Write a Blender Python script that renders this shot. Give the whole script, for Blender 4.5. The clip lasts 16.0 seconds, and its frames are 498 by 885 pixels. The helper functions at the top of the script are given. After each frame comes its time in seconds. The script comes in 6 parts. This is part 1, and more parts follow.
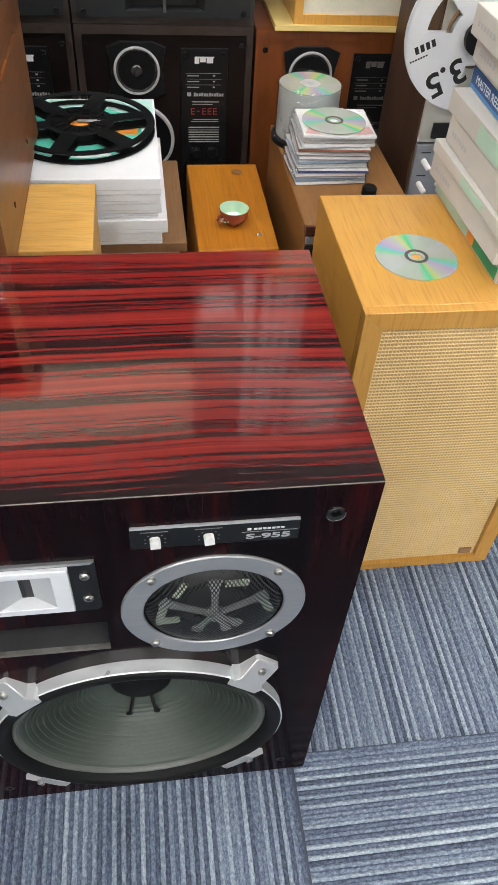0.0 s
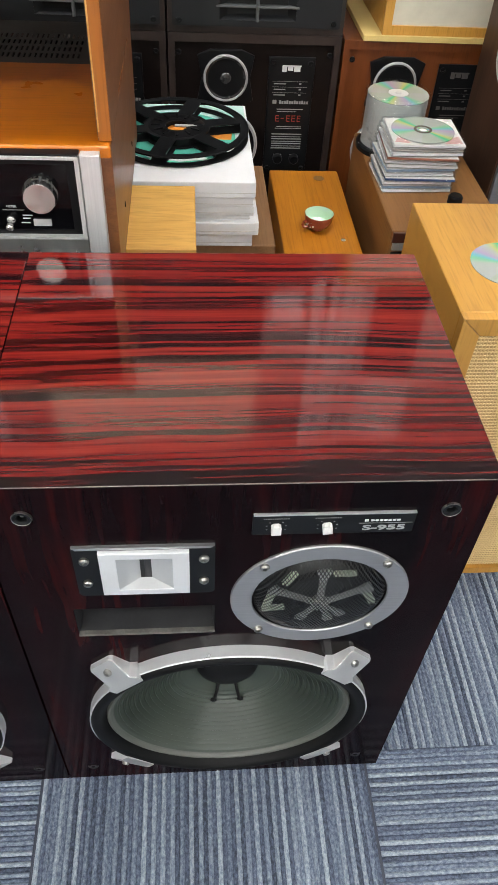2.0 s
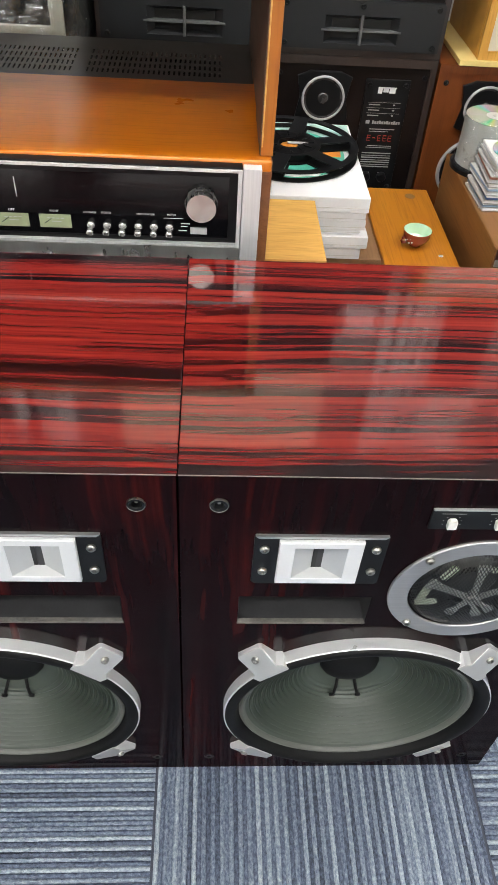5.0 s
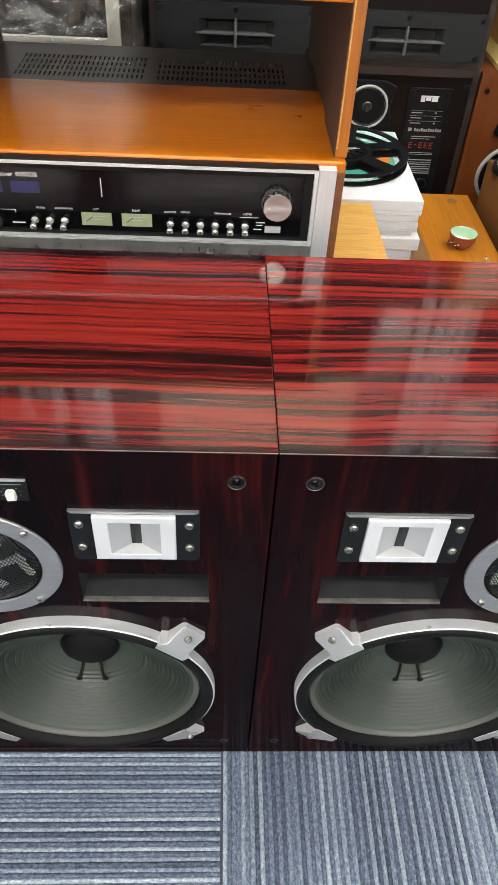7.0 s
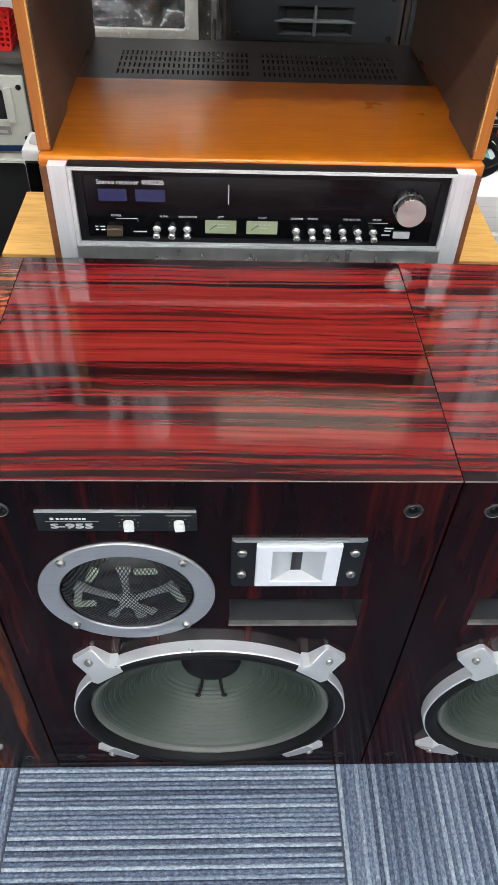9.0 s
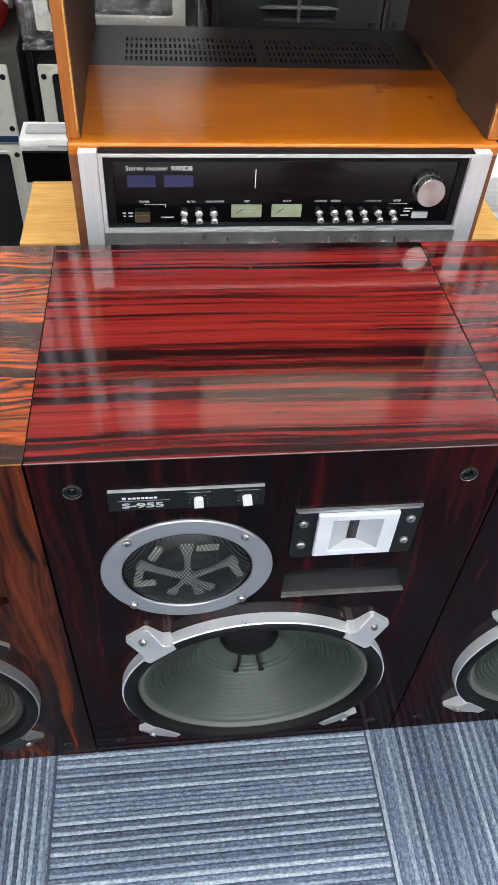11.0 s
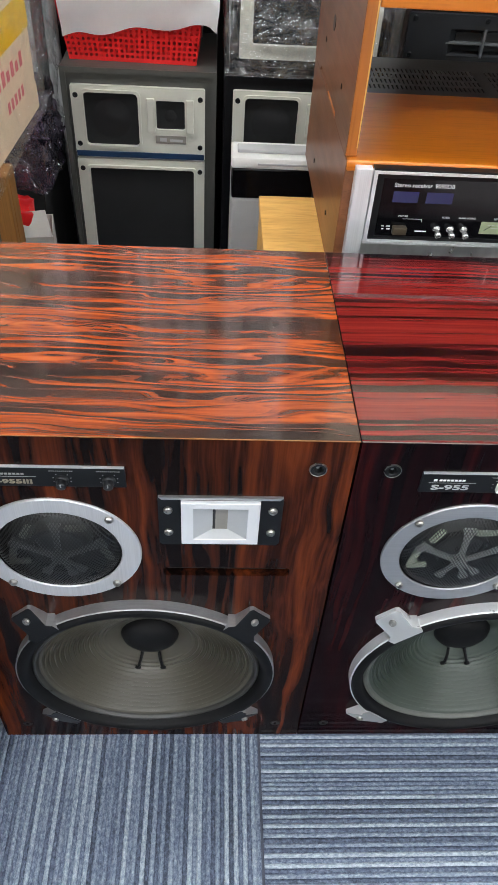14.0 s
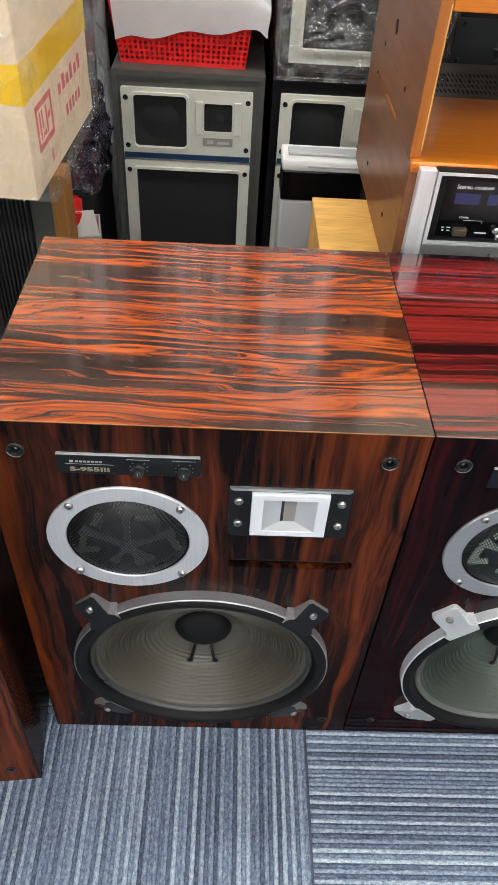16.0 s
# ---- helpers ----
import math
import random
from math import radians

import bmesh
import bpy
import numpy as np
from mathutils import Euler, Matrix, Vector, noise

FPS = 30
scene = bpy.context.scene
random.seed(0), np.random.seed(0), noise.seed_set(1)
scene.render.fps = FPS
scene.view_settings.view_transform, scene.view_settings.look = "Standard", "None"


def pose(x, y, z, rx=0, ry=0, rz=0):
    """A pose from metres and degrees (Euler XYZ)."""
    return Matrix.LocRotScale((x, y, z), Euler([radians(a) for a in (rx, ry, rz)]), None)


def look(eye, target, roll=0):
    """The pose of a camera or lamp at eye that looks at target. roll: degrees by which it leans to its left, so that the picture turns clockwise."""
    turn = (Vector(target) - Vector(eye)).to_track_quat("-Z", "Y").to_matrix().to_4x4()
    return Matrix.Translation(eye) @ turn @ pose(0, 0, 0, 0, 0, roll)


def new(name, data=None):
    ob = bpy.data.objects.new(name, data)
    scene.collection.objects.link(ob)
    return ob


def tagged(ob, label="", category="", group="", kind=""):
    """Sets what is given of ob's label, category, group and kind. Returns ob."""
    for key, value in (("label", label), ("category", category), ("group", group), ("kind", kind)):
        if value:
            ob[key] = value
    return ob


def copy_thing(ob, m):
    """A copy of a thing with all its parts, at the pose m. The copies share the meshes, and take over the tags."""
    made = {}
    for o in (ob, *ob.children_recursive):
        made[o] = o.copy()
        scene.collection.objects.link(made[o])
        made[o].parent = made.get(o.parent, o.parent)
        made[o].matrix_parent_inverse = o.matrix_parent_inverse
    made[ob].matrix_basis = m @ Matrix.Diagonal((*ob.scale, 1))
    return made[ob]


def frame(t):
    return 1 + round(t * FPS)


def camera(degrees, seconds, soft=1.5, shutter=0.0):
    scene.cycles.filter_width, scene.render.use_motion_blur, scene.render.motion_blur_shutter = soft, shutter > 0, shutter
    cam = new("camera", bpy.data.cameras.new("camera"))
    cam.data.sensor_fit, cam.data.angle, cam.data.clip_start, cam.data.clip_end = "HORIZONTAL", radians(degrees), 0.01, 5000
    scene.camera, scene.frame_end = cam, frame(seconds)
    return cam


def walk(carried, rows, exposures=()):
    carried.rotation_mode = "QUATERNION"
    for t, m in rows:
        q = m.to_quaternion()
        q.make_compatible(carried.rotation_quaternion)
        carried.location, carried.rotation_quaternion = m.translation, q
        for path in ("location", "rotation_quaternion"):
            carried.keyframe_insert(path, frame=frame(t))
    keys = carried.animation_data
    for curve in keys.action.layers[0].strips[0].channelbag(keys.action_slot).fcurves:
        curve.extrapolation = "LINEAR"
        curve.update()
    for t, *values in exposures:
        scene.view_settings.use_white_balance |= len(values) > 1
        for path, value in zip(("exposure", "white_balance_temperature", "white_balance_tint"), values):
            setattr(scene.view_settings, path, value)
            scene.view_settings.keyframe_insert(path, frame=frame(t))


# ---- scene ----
cam = camera(37.8, 16.0)
PATH = [
    (0, (0.281, -0.398, 1.174), (0.529, 0.96, -0.274), 4.4),
    (0.5, (0.266, -0.408, 1.173), (0.452, 0.956, -0.278), 3.0),
    (1, (0.244, -0.416, 1.175), (0.419, 0.947, -0.278), 2.6),
    (1.5, (0.223, -0.414, 1.177), (0.396, 0.952, -0.274), 3.0),
    (2, (0.196, -0.419, 1.18), (0.35, 0.961, -0.26), 3.8),
    (2.5, (0.177, -0.424, 1.182), (0.319, 0.959, -0.256), 4.9),
    (3, (0.15, -0.432, 1.185), (0.28, 0.958, -0.247), 5.1),
    (3.5, (0.115, -0.441, 1.188), (0.229, 0.956, -0.239), 4.3),
    (6, (-0.013, -0.487, 1.19), (0.109, 0.936, -0.21), 4.5),
    (6.5, (-0.03, -0.51, 1.194), (0.08, 0.921, -0.199), 4.0),
    (7, (-0.063, -0.501, 1.19), (0.031, 0.933, -0.201), 3.7),
    (7.5, (-0.114, -0.475, 1.191), (-0.052, 0.943, -0.219), 2.7),
    (8, (-0.185, -0.458, 1.194), (-0.131, 0.948, -0.228), 2.1),
    (8.5, (-0.21, -0.449, 1.195), (-0.152, 0.948, -0.236), 1.9),
    (9, (-0.228, -0.445, 1.196), (-0.151, 0.952, -0.233), 2.6),
    (11.5, (-0.403, -0.481, 1.199), (-0.184, 0.887, -0.244), 4.0),
    (12, (-0.484, -0.5, 1.204), (-0.285, 0.883, -0.227), 3.5),
    (12.5, (-0.559, -0.521, 1.201), (-0.402, 0.881, -0.217), 3.0),
    (13, (-0.592, -0.531, 1.205), (-0.448, 0.887, -0.198), 3.5),
    (13.5, (-0.619, -0.529, 1.205), (-0.492, 0.897, -0.192), 4.0),
    (14, (-0.636, -0.529, 1.204), (-0.527, 0.898, -0.194), 4.1),
    (14.5, (-0.652, -0.534, 1.203), (-0.556, 0.896, -0.192), 3.9),
    (15, (-0.663, -0.539, 1.205), (-0.573, 0.894, -0.187), 4.0),
    (15.5, (-0.674, -0.542, 1.204), (-0.59, 0.895, -0.185), 4.0),
    (16, (-0.701, -0.548, 1.2), (-0.629, 0.89, -0.188), 4.1),
]
walk(cam, [(t, look(eye, target, roll)) for t, eye, target, roll in PATH],
     [(0, -0.06, 6600, 10), (0.5, -0.12, 6600, 10), (1.5, -0.12, 6650, 10), (3, -0.02, 6700, 10), (7, 0.14, 6850, 10), (8, 0.12, 6750, 10), (9, 0.12, 6250, 10), (12.5, 0.06, 6200, 10), (14, -0.02, 6300, 10), (15.5, 0.04, 6550, 10), (16, 0.06, 6550, 10)])

# ---- world and lights ----
world = bpy.data.worlds.new("world")
world.use_nodes = True
scene.world = world
world.node_tree.nodes["Background"].inputs[0].default_value = (0.9, 0.95, 1.0, 1)
world.node_tree.nodes["Background"].inputs[1].default_value = 0.05
LAMP = 19.0
W, H, D = 0.48, 0.69, 0.378


# ---- building helpers ----
def finish(bm, name, angle=32):
    bmesh.ops.recalc_face_normals(bm, faces=bm.faces)
    me = bpy.data.meshes.new(name)
    flat = []  # keeps broad flat faces flat beside their narrow bevels
    if len(bm.faces) < 400:
        bm.edges.index_update()
        for e in bm.edges:
            if len(e.link_faces) == 2 and e.calc_face_angle(0) > radians(12):
                a, b = sorted(f.calc_area() for f in e.link_faces)
                if b > 8 * a:
                    flat.append(e.index)
    bm.to_mesh(me)
    bm.free()
    me.polygons.foreach_set("use_smooth", [True] * len(me.polygons))
    me.set_sharp_from_angle(angle=radians(angle))
    for k in flat:
        me.edges[k].use_edge_sharp = True
    return me


def thing(name, label, category, at=(0, 0, 0), turn=0, group="", kind=""):
    ob = new(name)
    ob.empty_display_size = 0.05
    ob.matrix_basis = pose(*at, 0, 0, turn)
    return tagged(ob, label, category, group, kind)


PRINTED = ("marks", "print", "scale_marks", "brand_mark", "emblem", "display", "small_print", "writing", "stencil_print", "meter_scale", "label_print", "upright_threads", "cross_threads", "mesh_grille")


def part(name, bm, material, parent=None, label=""):
    ob = new(name, finish(bm, name) if isinstance(bm, bmesh.types.BMesh) else bm)
    if not ob.data.materials:
        for m in material if isinstance(material, (list, tuple)) else (material,):
            ob.data.materials.append(m)
    ob.parent = parent
    return tagged(ob, label, kind="stuff" if name in PRINTED else "")


def solid(name, bm, material, label, category, at=(0, 0, 0), turn=(0, 0, 0), group="", kind=""):
    ob = part(name, bm, material)
    ob.matrix_basis = pose(*at, *turn)
    return tagged(ob, label, category, group, kind)


def box(x0, y0, z0, x1, y1, z1, bev=0.0015, seg=2, bm=None):
    own = bmesh.new()
    bmesh.ops.create_cube(own, size=1)
    for v in own.verts:
        v.co = Vector(((x0 + x1) / 2 + v.co.x * (x1 - x0), (y0 + y1) / 2 + v.co.y * (y1 - y0), (z0 + z1) / 2 + v.co.z * (z1 - z0)))
    if bev:
        bmesh.ops.bevel(own, geom=own.edges[:], offset=bev, segments=seg, affect="EDGES", profile=0.5)
    return join(bm, own)


def join(bm, own):
    if bm is None:
        return own
    me = bpy.data.meshes.new("tmp")
    own.to_mesh(me)
    own.free()
    bm.from_mesh(me)
    bpy.data.meshes.remove(me)
    return bm


def lathe(profile, n=48, m=None, bm=None, closed=False):
    """Turns (radius, height) pairs round the local z axis."""
    own = bmesh.new()
    rings = []
    for r, h in profile:
        if r < 1e-6:
            rings.append([own.verts.new((0, 0, h))])
        else:
            rings.append([own.verts.new((r * math.cos(2 * math.pi * k / n), r * math.sin(2 * math.pi * k / n), h)) for k in range(n)])
    pairs = list(zip(rings, rings[1:])) + ([(rings[-1], rings[0])] if closed else [])
    for a, b in pairs:
        for k in range(n):
            q = [a[k % len(a)], a[(k + 1) % len(a)], b[(k + 1) % len(b)], b[k % len(b)]]
            q = list(dict.fromkeys(q))
            if len(q) > 2:
                own.faces.new(q)
    if m is not None:
        own.transform(m)
    return join(bm, own)


FRONT = pose(0, 0, 0, 90, 0, 0)  # local z of a turned shape points to -y


def front(x, y, z):
    return Matrix.Translation((x, y, z)) @ FRONT


def rod(p, q, r, n=10, bm=None):
    p, q = Vector(p), Vector(q)
    m = Matrix.Translation(p) @ (q - p).to_track_quat("Z", "Y").to_matrix().to_4x4()
    d = (q - p).length
    return lathe([(0, 0), (r, 0), (r, d), (0, d)], n, m, bm)


def tube(points, r, n=8, bm=None):
    own = bmesh.new()
    pts = [Vector(p) for p in points]
    rings = []
    for k, p in enumerate(pts):
        t = (pts[min(k + 1, len(pts) - 1)] - pts[max(k - 1, 0)]).normalized()
        side = t.cross(Vector((0.13, 0.27, 0.95))).normalized()
        up = side.cross(t)
        rings.append([own.verts.new(p + r * (math.cos(2 * math.pi * j / n) * side + math.sin(2 * math.pi * j / n) * up)) for j in range(n)])
    for a, b in zip(rings, rings[1:]):
        for j in range(n):
            own.faces.new((a[j], a[(j + 1) % n], b[(j + 1) % n], b[j]))
    own.faces.new(rings[0]), own.faces.new(rings[-1])
    return join(bm, own)


def prism(outline, depth, m=None, bev=0.0, bm=None):
    """An outline in local x, y, raised along local z."""
    own = bmesh.new()
    f = own.faces.new([own.verts.new((x, y, 0)) for x, y in outline])
    got = bmesh.ops.extrude_face_region(own, geom=[f])
    bmesh.ops.translate(own, vec=(0, 0, depth), verts=[v for v in got["geom"] if isinstance(v, bmesh.types.BMVert)])
    if bev:
        top = [e for e in own.edges if all(abs(v.co.z - depth) < 1e-6 for v in e.verts)]
        bmesh.ops.bevel(own, geom=top, offset=bev, segments=2, affect="EDGES", profile=0.5)
    if m is not None:
        own.transform(m)
    return join(bm, own)


def circle(cx, cy, r, n=48):
    return [(cx + r * math.cos(2 * math.pi * k / n), cy + r * math.sin(2 * math.pi * k / n)) for k in range(n)]


def rect(x0, y0, x1, y1, r=0.0, n=4):
    if not r:
        return [(x0, y0), (x1, y0), (x1, y1), (x0, y1)]
    out = []
    for cx, cy, a in ((x1 - r, y0 + r, -90), (x1 - r, y1 - r, 0), (x0 + r, y1 - r, 90), (x0 + r, y0 + r, 180)):
        out += [(cx + r * math.cos(radians(a + 90 * k / n)), cy + r * math.sin(radians(a + 90 * k / n))) for k in range(n + 1)]
    return out


def plate(outer, holes, depth, m=None, bm=None):
    """A flat plate with holes through it; local x, y, raised along z."""
    own = bmesh.new()
    edges = []
    for loop in (outer, *holes):
        vs = [own.verts.new((x, y, 0)) for x, y in loop]
        edges += [own.edges.new((a, b)) for a, b in zip(vs, vs[1:] + vs[:1])]
    bmesh.ops.triangle_fill(own, edges=edges, use_beauty=True)
    if depth:
        got = bmesh.ops.extrude_face_region(own, geom=own.faces[:])
        bmesh.ops.translate(own, vec=(0, 0, depth), verts=[v for v in got["geom"] if isinstance(v, bmesh.types.BMVert)])
    if m is not None:
        own.transform(m)
    return join(bm, own)


def words(text, size, m, depth=0.0002, bm=None, align="LEFT", stretch=1.0, bold=0.0):
    """Lettering in the built-in font as a mesh; local x along the line, z out of the surface."""
    cu = bpy.data.curves.new("lettering", "FONT")
    cu.body, cu.size, cu.extrude, cu.resolution_u, cu.align_x = text, size, depth, 3, align
    cu.offset = bold
    ob = bpy.data.objects.new("lettering", cu)
    scene.collection.objects.link(ob)
    bpy.context.view_layer.update()
    me = bpy.data.meshes.new_from_object(ob.evaluated_get(bpy.context.evaluated_depsgraph_get()))
    own = bmesh.new()
    own.from_mesh(me)
    bpy.data.objects.remove(ob), bpy.data.curves.remove(cu), bpy.data.meshes.remove(me)
    own.transform(m @ Matrix.Diagonal((stretch, 1, 1, 1)))
    return join(bm, own)


def bars(lines, m, bm=None):
    """Rows of unreadable writing as thin raised bars: x, y, width, height."""
    own = bmesh.new() if bm is None else bm
    for x, y, w, h in lines:
        prism(rect(x, y, x + w, y + h), 0.0003, m, 0, own)
    return own


# ---- materials ----
def nodes_of(name):
    m = bpy.data.materials.new(name)
    m.use_nodes = True
    t = m.node_tree
    return m, t, t.nodes["Principled BSDF"]


def add(t, kind, **inputs):
    n = t.nodes.new(kind)
    for key, value in inputs.items():
        n.inputs[key.replace("_", " ")].default_value = value
    return n


def coords(t, scale, spread=0.0):
    tc = add(t, "ShaderNodeTexCoord")
    mp = add(t, "ShaderNodeMapping", Scale=scale)
    t.links.new(tc.outputs["Object"], mp.inputs["Vector"])
    if spread:
        info = add(t, "ShaderNodeObjectInfo")
        mul = add(t, "ShaderNodeVectorMath")
        mul.operation = "SCALE"
        mul.inputs[0].default_value = (spread, spread * 0.7, spread * 1.3)
        t.links.new(info.outputs["Random"], mul.inputs["Scale"])
        t.links.new(mul.outputs[0], mp.inputs["Location"])
    return mp.outputs[0]


def ramp(t, fac, stops):
    r = add(t, "ShaderNodeValToRGB")
    r.color_ramp.elements[0].position, r.color_ramp.elements[0].color = stops[0][0], (*stops[0][1], 1)
    r.color_ramp.elements[1].position, r.color_ramp.elements[1].color = stops[-1][0], (*stops[-1][1], 1)
    for p, c in stops[1:-1]:
        r.color_ramp.elements.new(p).color = (*c, 1)
    t.links.new(fac, r.inputs[0])
    return r.outputs[0]


def noise_of(t, vec, scale, detail=4, rough=0.55, twist=0.0):
    n = add(t, "ShaderNodeTexNoise", Scale=scale, Detail=detail, Roughness=rough, Distortion=twist)
    t.links.new(vec, n.inputs["Vector"])
    return n.outputs[0]


def maths(t, op, a, b):
    n = add(t, "ShaderNodeMath")
    n.operation = op
    for k, v in enumerate((a, b)):
        if isinstance(v, (int, float)):
            n.inputs[k].default_value = v
        else:
            t.links.new(v, n.inputs[k])
    return n.outputs[0]


def bumped(t, p, height, strength, distance=0.001):
    b = add(t, "ShaderNodeBump", Strength=strength, Distance=distance)
    t.links.new(height, b.inputs["Height"])
    t.links.new(b.outputs[0], p.inputs["Normal"])


def paint(name, c, rough=0.5, metal=0.0, vary=0.12, scale=18, bump=0.05, fine=400, coat=0.0, spec=0.5):
    """A plain surface with two scales of variation in colour, gloss and relief."""
    m, t, p = nodes_of(name)
    v = coords(t, (1, 1, 1), 3.0)
    big, small = noise_of(t, v, scale, 5), noise_of(t, v, fine, 3)
    mixed = maths(t, "ADD", maths(t, "MULTIPLY", big, 0.7), maths(t, "MULTIPLY", small, 0.3))
    lo, hi = [x * (1 - vary) for x in c], [min(1, x * (1 + vary)) for x in c]
    t.links.new(ramp(t, mixed, [(0.3, lo), (0.7, hi)]), p.inputs["Base Color"])
    t.links.new(maths(t, "ADD", maths(t, "MULTIPLY", big, 0.16), rough - 0.08), p.inputs["Roughness"])
    p.inputs["Metallic"].default_value, p.inputs["Coat Weight"].default_value = metal, coat
    p.inputs["Coat Roughness"].default_value, p.inputs["Specular IOR Level"].default_value = 0.08, spec
    bumped(t, p, small, bump)
    return m


def brushed(name, c, rough=0.3, along=(4, 900, 900), metal=1.0):
    m, t, p = nodes_of(name)
    lines = noise_of(t, coords(t, along, 1.0), 1.0, 3)
    cloud = noise_of(t, coords(t, (1, 1, 1)), 25, 4)
    t.links.new(ramp(t, lines, [(0.3, [x * 0.86 for x in c]), (0.7, c)]), p.inputs["Base Color"])
    t.links.new(maths(t, "ADD", maths(t, "MULTIPLY", lines, 0.18), maths(t, "ADD", maths(t, "MULTIPLY", cloud, 0.14), rough - 0.16)), p.inputs["Roughness"])
    p.inputs["Metallic"].default_value = metal
    bumped(t, p, lines, 0.06)
    return m


def veneer(name, across, stops, grain, rough, coat=0.0, twist=1.2, lines=0.35, spread=5.0, bump=0.03, lacquer=1.5, warp=5.0, sway_by=0.03, spec=0.5):
    """Figured wood. across: scale of the pattern per axis, small along the grain."""
    m, t, p = nodes_of(name)
    plain = coords(t, (1, 1, 1), spread)
    bend = add(t, "ShaderNodeTexNoise", Scale=warp, Detail=2.0)
    t.links.new(plain, bend.inputs["Vector"])
    mid = add(t, "ShaderNodeVectorMath")
    mid.operation = "SUBTRACT"
    mid.inputs[1].default_value = (0.5, 0.5, 0.5)
    t.links.new(bend.outputs["Color"], mid.inputs[0])

    def bent(scale):
        wide = add(t, "ShaderNodeVectorMath")
        wide.operation = "MULTIPLY_ADD"
        wide.inputs[1].default_value = [k * sway_by for k in scale]
        t.links.new(mid.outputs[0], wide.inputs[0])
        t.links.new(coords(t, scale, spread), wide.inputs[2])
        return wide.outputs[0]

    v = bent(across)
    sway = noise_of(t, coords(t, [s * 0.6 for s in across], spread), grain * 0.35, 3, 0.5, 0.5)
    figure = noise_of(t, v, grain, 4, 0.56, twist)
    thin = noise_of(t, bent([s * (1.3 if s < 3 else 5.0) for s in across]), grain * 0.9, 4, 0.6, 0.4)
    pores = noise_of(t, coords(t, [s * (6 if s < 3 else 22) for s in across], spread), grain, 2)
    f = maths(t, "ADD", maths(t, "MULTIPLY", figure, 1 - lines), maths(t, "MULTIPLY", thin, lines))
    f = maths(t, "ADD", f, maths(t, "MULTIPLY", maths(t, "SUBTRACT", sway, 0.5), 0.2))
    col = ramp(t, f, stops)
    mix = add(t, "ShaderNodeMix")
    mix.data_type, mix.blend_type = "RGBA", "MULTIPLY"
    t.links.new(col, mix.inputs[6])
    t.links.new(ramp(t, pores, [(0.32, (0.72, 0.68, 0.66)), (0.5, (1, 1, 1))]), mix.inputs[7])
    mix.inputs[0].default_value = 0.6
    t.links.new(mix.outputs[2], p.inputs["Base Color"])
    smear = noise_of(t, coords(t, (1, 1, 1)), 9, 4)
    t.links.new(maths(t, "ADD", maths(t, "MULTIPLY", smear, 0.12), rough - 0.06), p.inputs["Roughness"])
    p.inputs["Coat Weight"].default_value, p.inputs["Coat Roughness"].default_value = coat, 0.07
    p.inputs["Specular IOR Level"].default_value = spec
    p.inputs["IOR"].default_value = p.inputs["Coat IOR"].default_value = lacquer
    bumped(t, p, pores, bump)
    return m


